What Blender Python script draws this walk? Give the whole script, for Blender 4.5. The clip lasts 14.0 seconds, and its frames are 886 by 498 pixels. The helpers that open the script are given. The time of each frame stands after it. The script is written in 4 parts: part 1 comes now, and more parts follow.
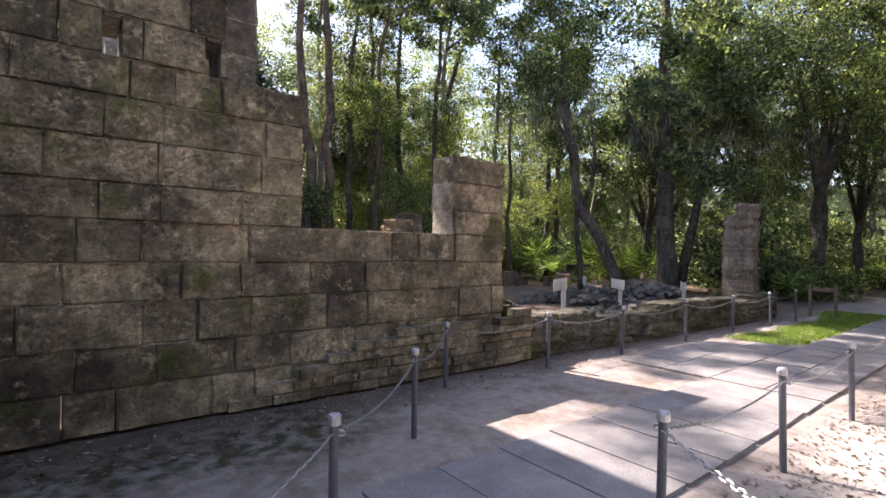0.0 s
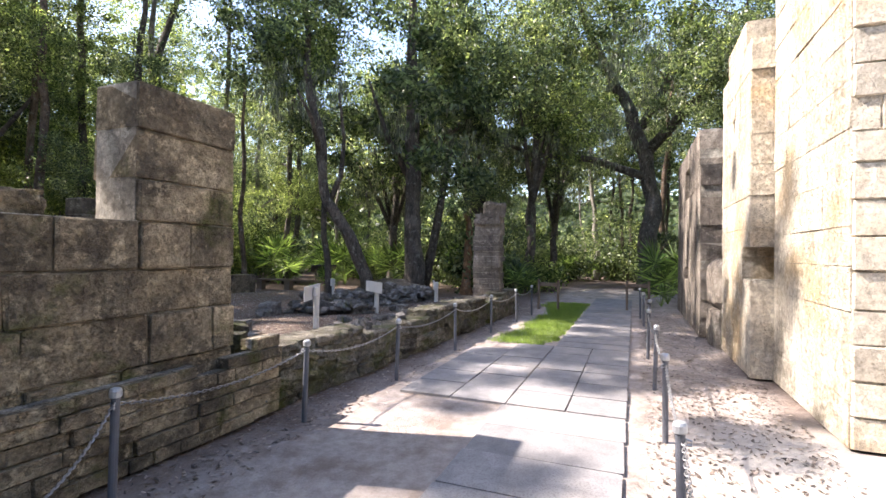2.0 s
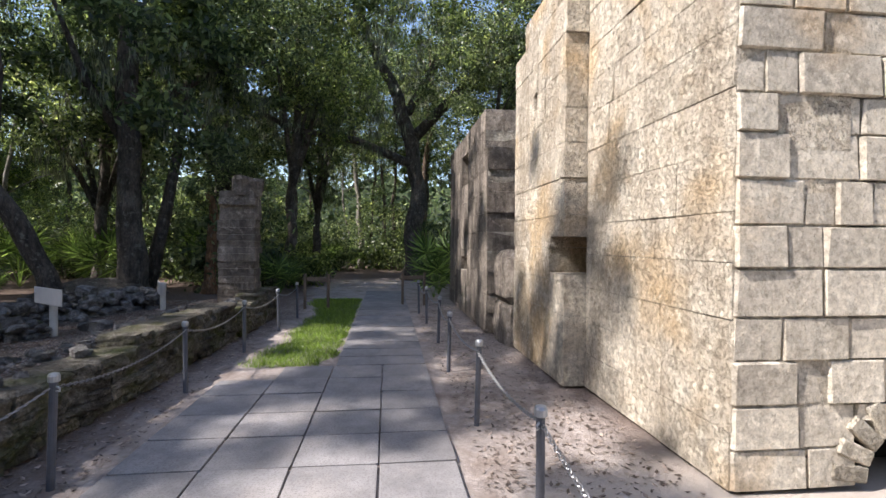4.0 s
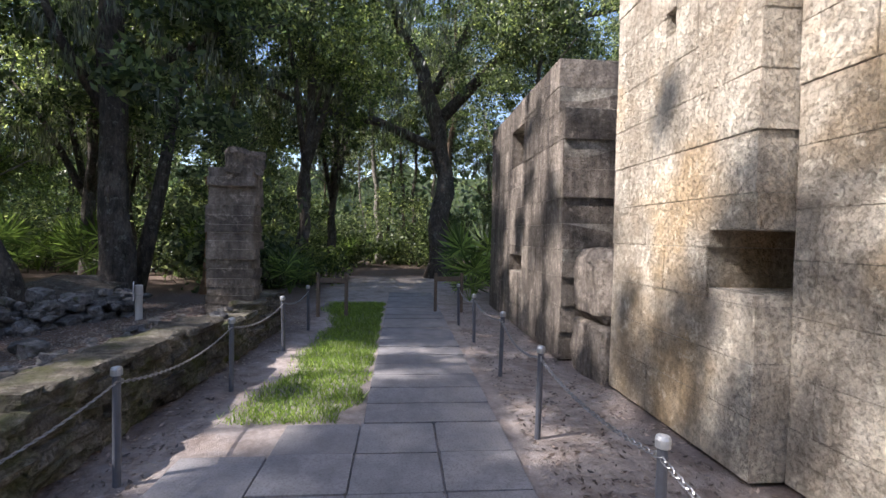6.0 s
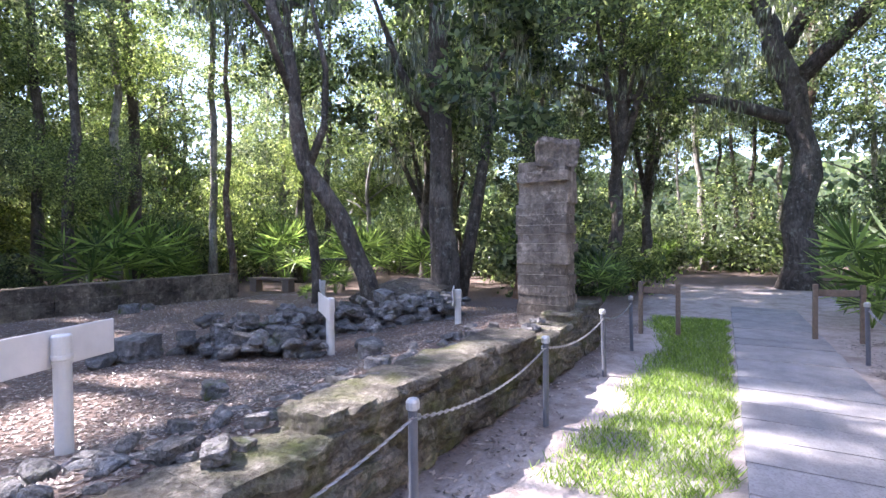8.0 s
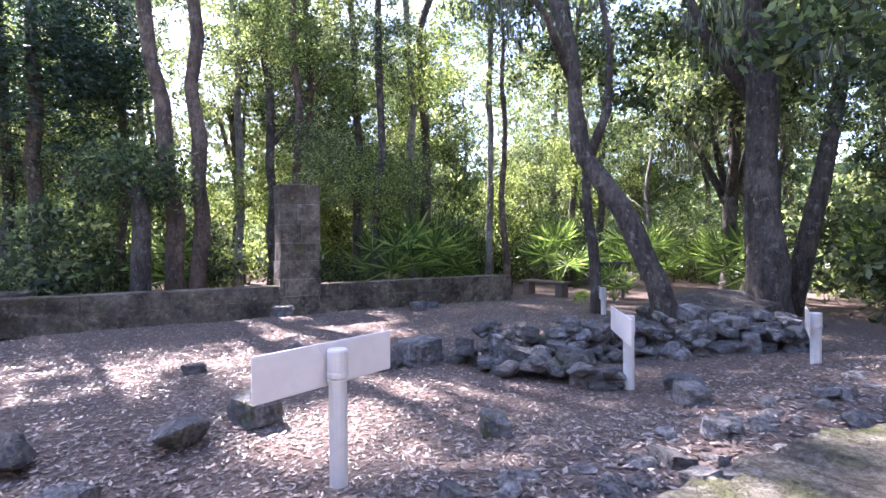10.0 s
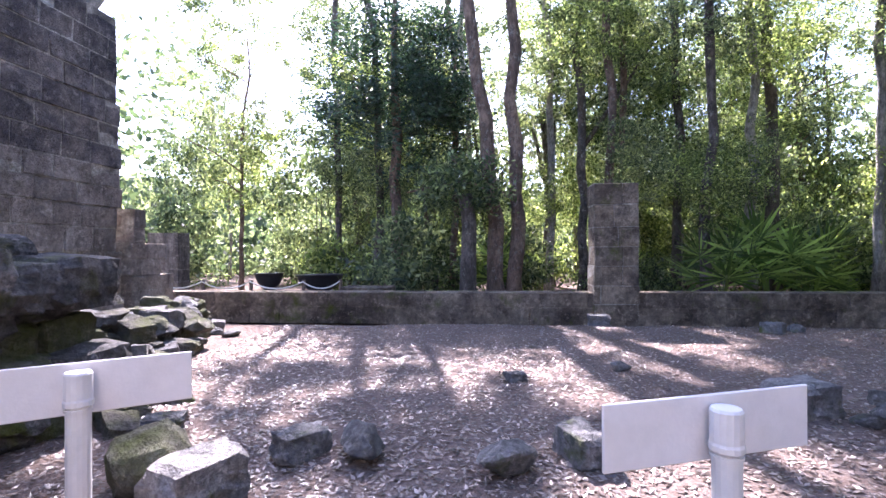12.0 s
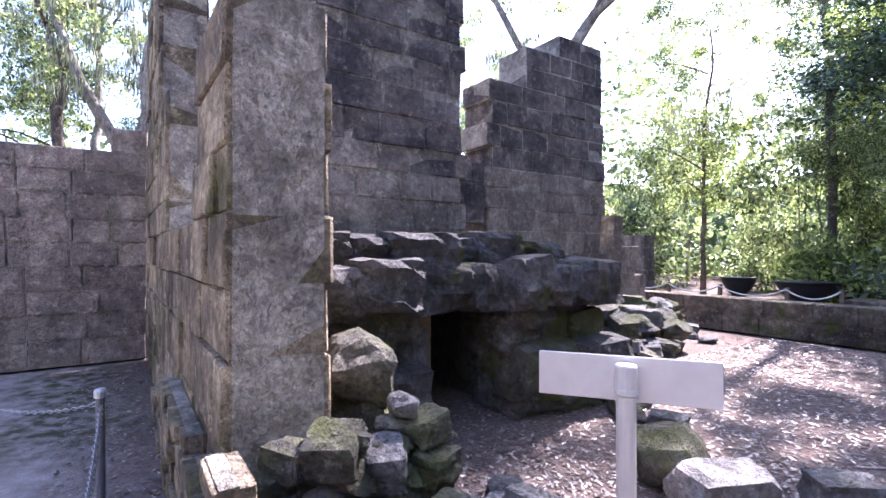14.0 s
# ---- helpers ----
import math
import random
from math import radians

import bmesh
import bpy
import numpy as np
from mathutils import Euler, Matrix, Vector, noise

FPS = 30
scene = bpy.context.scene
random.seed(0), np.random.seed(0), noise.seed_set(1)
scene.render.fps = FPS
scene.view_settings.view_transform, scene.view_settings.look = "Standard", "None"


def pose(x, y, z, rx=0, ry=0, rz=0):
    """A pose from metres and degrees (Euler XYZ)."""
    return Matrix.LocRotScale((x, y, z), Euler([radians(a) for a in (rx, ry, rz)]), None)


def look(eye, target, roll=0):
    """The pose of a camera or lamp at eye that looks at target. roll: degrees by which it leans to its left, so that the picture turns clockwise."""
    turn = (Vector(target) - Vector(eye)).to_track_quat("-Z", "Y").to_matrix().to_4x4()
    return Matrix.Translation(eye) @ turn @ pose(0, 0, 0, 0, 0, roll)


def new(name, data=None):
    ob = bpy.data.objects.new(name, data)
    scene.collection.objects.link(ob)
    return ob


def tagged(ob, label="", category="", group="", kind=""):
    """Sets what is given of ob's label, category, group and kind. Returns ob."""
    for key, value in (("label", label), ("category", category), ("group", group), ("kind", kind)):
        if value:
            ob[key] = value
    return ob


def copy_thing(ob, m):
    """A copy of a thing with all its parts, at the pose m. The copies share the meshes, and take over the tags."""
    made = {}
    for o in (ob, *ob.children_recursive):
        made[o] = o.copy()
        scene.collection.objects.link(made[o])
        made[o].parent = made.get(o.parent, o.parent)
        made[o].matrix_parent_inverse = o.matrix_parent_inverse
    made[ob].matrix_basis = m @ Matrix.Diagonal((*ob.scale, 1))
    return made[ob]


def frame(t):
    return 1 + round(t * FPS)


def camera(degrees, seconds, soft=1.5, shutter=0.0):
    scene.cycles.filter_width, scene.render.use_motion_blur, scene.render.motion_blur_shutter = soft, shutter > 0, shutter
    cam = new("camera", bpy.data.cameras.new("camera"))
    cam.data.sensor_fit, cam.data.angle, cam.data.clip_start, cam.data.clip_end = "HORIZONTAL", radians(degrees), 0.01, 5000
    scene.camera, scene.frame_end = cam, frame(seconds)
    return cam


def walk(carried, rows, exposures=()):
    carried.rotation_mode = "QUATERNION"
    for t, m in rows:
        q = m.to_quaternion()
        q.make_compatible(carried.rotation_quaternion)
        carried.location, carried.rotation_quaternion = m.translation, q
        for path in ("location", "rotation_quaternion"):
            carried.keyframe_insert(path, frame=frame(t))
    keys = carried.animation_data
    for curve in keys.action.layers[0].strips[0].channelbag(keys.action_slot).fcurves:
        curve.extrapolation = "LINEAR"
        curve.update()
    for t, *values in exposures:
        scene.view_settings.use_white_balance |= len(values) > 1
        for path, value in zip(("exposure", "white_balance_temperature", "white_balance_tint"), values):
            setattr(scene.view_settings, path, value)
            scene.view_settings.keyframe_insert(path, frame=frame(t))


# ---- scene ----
cam = camera(85.0, 14.0)
ROWS = [
    (0.0, 0.000, 0.000, 1.529, -38.12, 0.08, -0.92),
    (0.5, 0.298, 0.385, 1.517, -47.90, 0.18, -0.78),
    (1.0, 0.663, 0.736, 1.506, -54.51, 0.27, -0.87),
    (1.5, 1.069, 1.103, 1.512, -61.57, 0.36, -0.78),
    (2.0, 1.489, 1.451, 1.528, -68.42, 0.38, -0.62),
    (2.5, 1.910, 1.661, 1.547, -77.52, 0.53, -0.42),
    (3.0, 2.355, 1.788, 1.552, -86.77, 0.44, -0.10),
    (5.5, 5.157, 2.290, 1.575, -99.68, -1.49, -1.12),
    (6.0, 5.619, 2.357, 1.563, -94.98, -1.54, -1.02),
    (6.5, 6.010, 2.413, 1.544, -88.26, -1.54, -0.65),
    (7.0, 6.339, 2.521, 1.526, -78.36, -1.42, -0.25),
    (7.5, 6.595, 2.640, 1.510, -70.58, -1.27, 0.28),
    (8.0, 6.793, 2.774, 1.497, -59.86, -1.06, 0.62),
    (8.5, 6.984, 2.945, 1.493, -49.20, -0.85, 0.79),
    (11.0, 7.529, 4.306, 1.494, -14.86, -0.28, 0.39),
    (11.5, 7.459, 4.472, 1.496, -4.70, -0.03, 0.36),
    (12.0, 7.370, 4.535, 1.497, 5.80, 0.22, 0.36),
    (12.5, 7.280, 4.521, 1.501, 17.85, 0.41, 0.42),
    (13.0, 7.179, 4.471, 1.509, 30.19, 0.48, 0.28),
    (13.5, 7.106, 4.392, 1.523, 43.13, 0.48, 0.05),
    (14.0, 7.050, 4.333, 1.547, 55.68, 0.35, -0.06),
]
EXPOSURES = [(0.0, 1.7, 7050, 22), (0.5, 2.15, 7050, 21), (1.5, 2.1, 6900, 18), (2.5, 1.62, 6600, 15), (3.0, 1.2, 6500, 14), (5.5, 0.95, 6350, 16), (6.5, 1.55, 6200, 18), (7.5, 2.38, 6050, 22), (8.5, 2.82, 5950, 26), (11.0, 2.84, 5900, 31), (14.0, 2.72, 5800, 32)]
walk(cam, [(t, pose(x, y, z, 90 + pitch, roll, yaw)) for t, x, y, z, yaw, pitch, roll in ROWS], EXPOSURES)

# ---- world and sun ----
SUN_ELEV, SUN_WEST = 47.0, 14.0
world = bpy.data.worlds.new("world")
scene.world = world
world.use_nodes = True
sky = world.node_tree.nodes.new("ShaderNodeTexSky")
sky.sky_type, sky.sun_disc = "NISHITA", False
sky.sun_elevation, sky.sun_rotation = radians(SUN_ELEV), radians(-SUN_WEST)
background = world.node_tree.nodes["Background"]
background.inputs["Strength"].default_value = 0.15
world.node_tree.links.new(sky.outputs[0], background.inputs["Color"])
sun_data = bpy.data.lights.new("sun", "SUN")
sun_data.energy, sun_data.angle, sun_data.color = 5.0, radians(0.6), (1.0, 0.95, 0.88)
sun = new("sun", sun_data)
sun_from = Vector((-math.sin(radians(SUN_WEST)) * math.cos(radians(SUN_ELEV)), math.cos(radians(SUN_WEST)) * math.cos(radians(SUN_ELEV)), math.sin(radians(SUN_ELEV))))
sun.matrix_world = look(sun_from * 60, (0, 0, 0))


# ---- materials ----
def material(name):
    m = bpy.data.materials.new(name)
    m.use_nodes = True
    t = m.node_tree
    return m, t, t.nodes["Principled BSDF"]


def node(t, kind, **values):
    n = t.nodes.new(kind)
    for k, v in values.items():
        n.inputs[k].default_value = v
    return n


def noise_at(t, scale, detail=4.0, rough=0.6, stretch=None):
    g = t.nodes.new("ShaderNodeNewGeometry")
    n = node(t, "ShaderNodeTexNoise", Scale=scale, Detail=detail, Roughness=rough)
    if stretch:
        v = t.nodes.new("ShaderNodeVectorMath")
        v.operation = "MULTIPLY"
        v.inputs[1].default_value = stretch
        t.links.new(g.outputs["Position"], v.inputs[0])
        t.links.new(v.outputs[0], n.inputs["Vector"])
    else:
        t.links.new(g.outputs["Position"], n.inputs["Vector"])
    return n.outputs["Fac"]


def ramp(t, fac, stops):
    r = t.nodes.new("ShaderNodeValToRGB")
    while len(r.color_ramp.elements) < len(stops):
        r.color_ramp.elements.new(0.5)
    for e, (p, c) in zip(r.color_ramp.elements, stops):
        e.position = p
        e.color = (*c, 1) if len(c) == 3 else c
    t.links.new(fac, r.inputs[0])
    return r.outputs[0]


def grey(v):
    return (v, v, v)


def mix(t, fac, a, b, mode="MIX"):
    m = t.nodes.new("ShaderNodeMix")
    m.data_type, m.blend_type = "RGBA", mode
    for socket, value in ((m.inputs[0], fac), (m.inputs[6], a), (m.inputs[7], b)):
        if isinstance(value, (int, float)):
            socket.default_value = value
        elif isinstance(value, tuple):
            socket.default_value = (*value, 1)
        else:
            t.links.new(value, socket)
    return m.outputs[2]


def bump(t, bsdf, height, strength, distance):
    b = node(t, "ShaderNodeBump", Strength=strength, Distance=distance)
    t.links.new(height, b.inputs["Height"])
    t.links.new(b.outputs[0], bsdf.inputs["Normal"])


def stone_material(name, light, dark, stain=0.45, stain_colour=(0.045, 0.04, 0.038), moss=0.0, pits=1.0, warm=None, shadow_streak=None, spread=1.0, coarse=0.35):
    """Coquina: shelly grain, pits, block-to-block tint, weather stains, moss, painted shadow streaks."""
    m, t, b = material(name)
    info = t.nodes.new("ShaderNodeObjectInfo")
    c = ramp(t, noise_at(t, 5.0, 6.0, 0.65), [(0.3, dark), (0.7, light)])
    c = mix(t, 0.75, c, ramp(t, info.outputs["Random"], [(0.0, grey(1 - 0.5 * spread)), (0.5, grey(1 - 0.08 * spread)), (1.0, grey(1 + 0.25 * spread))]), "MULTIPLY")
    if warm:
        c = mix(t, ramp(t, noise_at(t, 0.9, 3.0), [(0.5, grey(0)), (0.66, grey(0.85))]), c, warm)
    c = mix(t, ramp(t, noise_at(t, 70.0, 3.0, 0.7), [(0.35, grey(0.35)), (0.5, grey(0))]), c, dark)
    # Weather stains; stretched, they paint tree-shadow streaks on the path walls
    c = mix(t, ramp(t, noise_at(t, 1.3, 5.0, 0.7, shadow_streak), [(0.5 - stain * 0.25, grey(0)), (0.62, grey(min(1, stain * 1.7)))]), c, stain_colour)
    c = mix(t, 0.85, c, ramp(t, noise_at(t, 13.0, 9.0, 0.85), [(0.36, grey(0.45)), (0.5, grey(0.95)), (0.64, grey(1.3))]), "MULTIPLY")
    c = mix(t, ramp(t, noise_at(t, 6.5, 7.0, 0.8), [(0.56, grey(0)), (0.63, grey(0.35))]), c, tuple(min(1, q * 1.35) for q in light))
    if moss:
        c = mix(t, ramp(t, noise_at(t, 2.2, 5.0, 0.65), [(0.62 - moss * 0.25, grey(0)), (0.72, grey(0.9))]), c, (0.085, 0.10, 0.018))
    t.links.new(c, b.inputs["Base Color"])
    b.inputs["Roughness"].default_value = 0.95
    b.inputs["Specular IOR Level"].default_value = 0.15
    pit = ramp(t, noise_at(t, 46.0, 4.0, 0.7), [(0.33, grey(0.0)), (0.43, grey(1.0))])
    h = mix(t, 0.3, mix(t, 0.5, noise_at(t, 9.0, 6.0, 0.8), noise_at(t, 60.0, 4.0, 0.8)), pit)
    gouge = ramp(t, noise_at(t, 30.0, 5.0, 0.75), [(0.36, grey(0.0)), (0.47, grey(1.0))])
    h = mix(t, coarse * 0.6, h, gouge)
    c = mix(t, ramp(t, gouge, [(0.0, grey(0.2 * coarse)), (1.0, grey(0))]), c, dark)
    bump(t, b, h, min(1.0, pits), 0.05 + 0.03 * coarse)
    t.links.new(mix(t, ramp(t, pit, [(0.0, grey(0.55)), (1.0, grey(0))]), c, dark), b.inputs["Base Color"])
    return m


# Lit and shade tones of one coquina; the light is in the base colours
STONE_SHADE = stone_material("weathered shade-toned coquina", (0.70, 0.57, 0.38), (0.25, 0.19, 0.125), 0.46, moss=0.3, spread=1.45)
STONE_SUN = stone_material("pale golden sun-toned coquina", (0.80, 0.73, 0.61), (0.56, 0.48, 0.37), 0.3, (0.27, 0.21, 0.15), warm=(0.66, 0.47, 0.26), shadow_streak=(1.4, 1.4, 0.28), spread=0.35)
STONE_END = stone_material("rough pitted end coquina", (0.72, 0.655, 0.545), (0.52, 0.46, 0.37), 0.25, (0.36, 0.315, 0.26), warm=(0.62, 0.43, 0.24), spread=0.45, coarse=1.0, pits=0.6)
# Shade of the recess and far wall darkens this coquina's own tone
STONE_FAR = stone_material("stained shade-toned coquina", (0.50, 0.43, 0.36), (0.24, 0.20, 0.16), 0.5, (0.07, 0.06, 0.055), shadow_streak=(1.6, 1.6, 0.25))
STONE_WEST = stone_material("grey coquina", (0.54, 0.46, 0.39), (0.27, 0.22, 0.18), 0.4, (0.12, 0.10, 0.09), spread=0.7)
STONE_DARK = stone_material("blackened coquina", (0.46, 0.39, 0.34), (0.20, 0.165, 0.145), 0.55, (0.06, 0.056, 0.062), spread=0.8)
STONE_MOSSY = stone_material("mossy low wall stone", (0.34, 0.305, 0.25), (0.14, 0.12, 0.09), 0.4, moss=0.62)
STONE_GREY = stone_material("grey rubble stone", (0.38, 0.355, 0.335), (0.15, 0.14, 0.13), 0.38, (0.08, 0.08, 0.08), moss=0.12)
STONE_HEARTH = stone_material("dark damp hearth stone", (0.22, 0.205, 0.195), (0.08, 0.075, 0.07), 0.4, (0.045, 0.045, 0.045), moss=0.3)
STONE_WET = stone_material("mossy rubble stone", (0.25, 0.23, 0.19), (0.09, 0.085, 0.07), 0.4, moss=0.8)
STONE_BACK = stone_material("back wall stone", (0.46, 0.37, 0.27), (0.19, 0.15, 0.11), 0.55, (0.055, 0.042, 0.034), moss=0.2)
MORTAR = stone_material("lime mortar", (0.74, 0.68, 0.57), (0.36, 0.31, 0.25), 0.4)
MORTAR_PALE = stone_material("pale lime mortar", (0.76, 0.69, 0.57), (0.52, 0.45, 0.35), 0.3)


def slab_material():
    m, t, b = material("concrete paving slab")
    info = t.nodes.new("ShaderNodeObjectInfo")
    c = ramp(t, noise_at(t, 3.0, 6.0, 0.7), [(0.3, (0.165, 0.157, 0.16)), (0.7, (0.29, 0.277, 0.277))])
    c = mix(t, 0.7, c, ramp(t, info.outputs["Random"], [(0, grey(0.78)), (1, grey(1.08))]), "MULTIPLY")
    c = mix(t, ramp(t, noise_at(t, 0.9, 4.0), [(0.52, grey(0)), (0.7, grey(0.5))]), c, (0.42, 0.37, 0.33))
    c = mix(t, ramp(t, noise_at(t, 60, 3.0), [(0.38, grey(0.4)), (0.5, grey(0))]), c, (0.12, 0.11, 0.10))
    t.links.new(c, b.inputs["Base Color"])
    b.inputs["Roughness"].default_value = 0.9
    b.inputs["Specular IOR Level"].default_value = 0.2
    bump(t, b, mix(t, 0.4, noise_at(t, 12, 5), noise_at(t, 90, 2)), 0.5, 0.012)
    return m


SLAB = slab_material()


def ground_material():
    """Sandy corridor between the ropes, leaf litter and mulch elsewhere, a mossy patch by the tall wall, sun-bright
    sand painted pale before the end wall.
    """
    m, t, b = material("sand and leaf litter ground")
    g = t.nodes.new("ShaderNodeNewGeometry")
    s = t.nodes.new("ShaderNodeSeparateXYZ")
    t.links.new(g.outputs["Position"], s.inputs[0])

    def band(socket, lo, hi, soft):
        r = []
        for edge, sign in ((lo, 1), (hi, -1)):
            q = t.nodes.new("ShaderNodeMapRange")
            q.interpolation_type = "SMOOTHSTEP"
            q.inputs["From Min"].default_value, q.inputs["From Max"].default_value = edge - soft, edge + soft
            q.inputs["To Min"].default_value, q.inputs["To Max"].default_value = (0, 1) if sign > 0 else (1, 0)
            t.links.new(socket, q.inputs["Value"])
            r.append(q.outputs[0])
        k = t.nodes.new("ShaderNodeMath")
        k.operation = "MULTIPLY"
        t.links.new(r[0], k.inputs[0]), t.links.new(r[1], k.inputs[1])
        return k.outputs[0]

    def times(a, c):
        k = t.nodes.new("ShaderNodeMath")
        k.operation = "MULTIPLY"
        t.links.new(a, k.inputs[0]), t.links.new(c, k.inputs[1])
        return k.outputs[0]

    wob = t.nodes.new("ShaderNodeMath")
    wob.operation = "MULTIPLY_ADD"
    wob.inputs[1].default_value = 1.4
    t.links.new(noise_at(t, 1.1, 3.0), wob.inputs[0]), t.links.new(s.outputs["Y"], wob.inputs[2])
    litter = ramp(t, noise_at(t, 24, 6, 0.8), [(0.3, (0.07, 0.048, 0.040)), (0.5, (0.165, 0.122, 0.10)), (0.7, (0.29, 0.23, 0.195))])
    litter = mix(t, ramp(t, noise_at(t, 1.2, 4), [(0.4, grey(0)), (0.7, grey(0.55))]), litter, (0.13, 0.10, 0.085))
    sand = ramp(t, noise_at(t, 9, 6, 0.75), [(0.3, (0.26, 0.22, 0.20)), (0.7, (0.45, 0.395, 0.36))])
    sand = mix(t, ramp(t, noise_at(t, 2.1, 5, 0.7), [(0.48, grey(0)), (0.66, grey(0.75))]), sand, (0.20, 0.155, 0.13))
    sandy = times(band(wob.outputs[0], 0.75, 5.0, 0.5), band(s.outputs["X"], -8, 24, 1.5))
    c = mix(t, sandy, litter, sand)
    # Sun glare on the sand before the end wall, mixed in as a pale tone
    front = times(band(s.outputs["Y"], -9, 1.0, 0.5), band(s.outputs["X"], -8, 6.6, 0.8))
    c = mix(t, front, c, (0.56, 0.50, 0.44))
    patch = times(band(wob.outputs[0], 4.1, 5.3, 0.4), band(s.outputs["X"], -1.2, 2.3, 0.6))
    c = mix(t, times(patch, ramp(t, noise_at(t, 7, 5), [(0.4, grey(0.2)), (0.6, grey(0.9))])), c, (0.05, 0.052, 0.02))
    t.links.new(c, b.inputs["Base Color"])
    b.inputs["Roughness"].default_value = 1.0
    b.inputs["Specular IOR Level"].default_value = 0.05
    bump(t, b, mix(t, 0.5, noise_at(t, 26, 6, 0.8), noise_at(t, 5, 4)), 0.9, 0.05)
    return m


GROUND = ground_material()


def leaf_material(name, dark, light, glow=0.35):
    m, t, b = material(name)
    g = t.nodes.new("ShaderNodeNewGeometry")
    c = ramp(t, g.outputs["Random Per Island"], [(0.0, tuple(q * 0.55 for q in dark)), (0.35, dark), (0.8, light), (1.0, tuple(min(0.9, q * 1.9) for q in light))])
    c = mix(t, ramp(t, noise_at(t, 0.5, 3), [(0.35, grey(0.35)), (0.65, grey(0))]), c, dark)
    t.links.new(c, b.inputs["Base Color"])
    b.inputs["Roughness"].default_value = 0.38
    b.inputs["Specular IOR Level"].default_value = 0.5
    tr = t.nodes.new("ShaderNodeBsdfTranslucent")
    t.links.new(mix(t, 1.0, c, (1.5, 1.58, 0.95), "MULTIPLY"), tr.inputs["Color"])
    ms = t.nodes.new("ShaderNodeMixShader")
    ms.inputs[0].default_value = glow
    t.links.new(b.outputs[0], ms.inputs[1]), t.links.new(tr.outputs[0], ms.inputs[2])
    t.links.new(ms.outputs[0], t.nodes["Material Output"].inputs["Surface"])
    return m


LEAF_OAK = leaf_material("oak leaves", (0.045, 0.066, 0.032), (0.165, 0.20, 0.10), 0.55)
LEAF_BRIGHT = leaf_material("sunlit understorey leaves", (0.075, 0.11, 0.04), (0.30, 0.335, 0.135), 0.64)
# Brighter leaf colour that paints sun sparkle into the crowns
LEAF_GLINT = leaf_material("bright glint leaves", (0.15, 0.18, 0.08), (0.40, 0.43, 0.21), 0.6)
LEAF_CEDAR = leaf_material("dark cedar foliage", (0.018, 0.040, 0.026), (0.05, 0.09, 0.055), 0.25)
LEAF_PALM = leaf_material("palmetto leaves", (0.06, 0.10, 0.03), (0.20, 0.27, 0.085), 0.55)
LEAF_FAR = leaf_material("far woods foliage", (0.062, 0.088, 0.055), (0.235, 0.262, 0.165), 0.62)
MOSS_HANG = leaf_material("hanging moss", (0.10, 0.11, 0.075), (0.24, 0.25, 0.18), 0.35)
GRASS = leaf_material("grass blades", (0.11, 0.18, 0.03), (0.25, 0.34, 0.07), 0.5)
LITTER = leaf_material("dry fallen leaves", (0.085, 0.062, 0.05), (0.26, 0.205, 0.17), 0.05)


def bark_material(name, dark, light):
    m, t, b = material(name)
    c = ramp(t, noise_at(t, 9, 6, 0.7, (1, 1, 0.22)), [(0.32, dark), (0.68, light)])
    c = mix(t, ramp(t, noise_at(t, 1.7, 3), [(0.48, grey(0)), (0.66, grey(0.6))]), c, tuple(q * 1.6 for q in light))
    c = mix(t, ramp(t, noise_at(t, 6.0, 6, 0.8), [(0.55, grey(0)), (0.62, grey(0.6))]), c, (0.30, 0.29, 0.24))
    c = mix(t, 0.9, c, ramp(t, noise_at(t, 22, 5, 0.8, (1, 1, 0.35)), [(0.36, grey(0.4)), (0.6, grey(1.25))]), "MULTIPLY")
    t.links.new(c, b.inputs["Base Color"])
    b.inputs["Roughness"].default_value = 0.95
    bump(t, b, noise_at(t, 16, 6, 0.75, (1, 1, 0.2)), 1.0, 0.08)
    return m


BARK = bark_material("dark oak bark", (0.035, 0.027, 0.021), (0.13, 0.105, 0.085))
BARK_BROWN = bark_material("brown pine bark", (0.06, 0.038, 0.026), (0.20, 0.135, 0.095))
BARK_PALE = bark_material("pale grey bark", (0.13, 0.115, 0.095), (0.33, 0.30, 0.26))
BARK_RED = bark_material("orange-brown cedar bark", (0.12, 0.06, 0.03), (0.34, 0.19, 0.10))


def plain_material(name, colour, rough=0.5, metal=0.0, spot=0.25, scale=14):
    m, t, b = material(name)
    c = ramp(t, noise_at(t, scale, 5, 0.7), [(0.3, tuple(q * (1 - spot) for q in colour)), (0.7, tuple(min(1, q * (1 + spot * 0.4)) for q in colour))])
    t.links.new(c, b.inputs["Base Color"])
    b.inputs["Roughness"].default_value = rough
    b.inputs["Metallic"].default_value = metal
    bump(t, b, noise_at(t, 60, 4), 0.25, 0.004)
    return m


POST_GREY = plain_material("grey painted steel", (0.10, 0.105, 0.125), 0.5)
POST_CAP = plain_material("galvanised cap", (0.45, 0.46, 0.48), 0.4, 0.5)
CHAIN = plain_material("galvanised chain", (0.34, 0.34, 0.35), 0.42, 0.7)
SIGN_WHITE = plain_material("weathered white sign board", (0.66, 0.62, 0.59), 0.6, 0, 0.10, 6)
PVC = plain_material("off-white plastic post", (0.62, 0.59, 0.55), 0.45, 0, 0.14, 5)
PRINT = plain_material("grey printed lines", (0.22, 0.22, 0.24), 0.7)
IRON = plain_material("black cast iron", (0.025, 0.025, 0.028), 0.55, 0.3)
TIMBER = plain_material("weathered timber", (0.17, 0.125, 0.09), 0.85, 0, 0.4, 22)
ROPE = plain_material("pale rope", (0.6, 0.57, 0.5), 0.9)
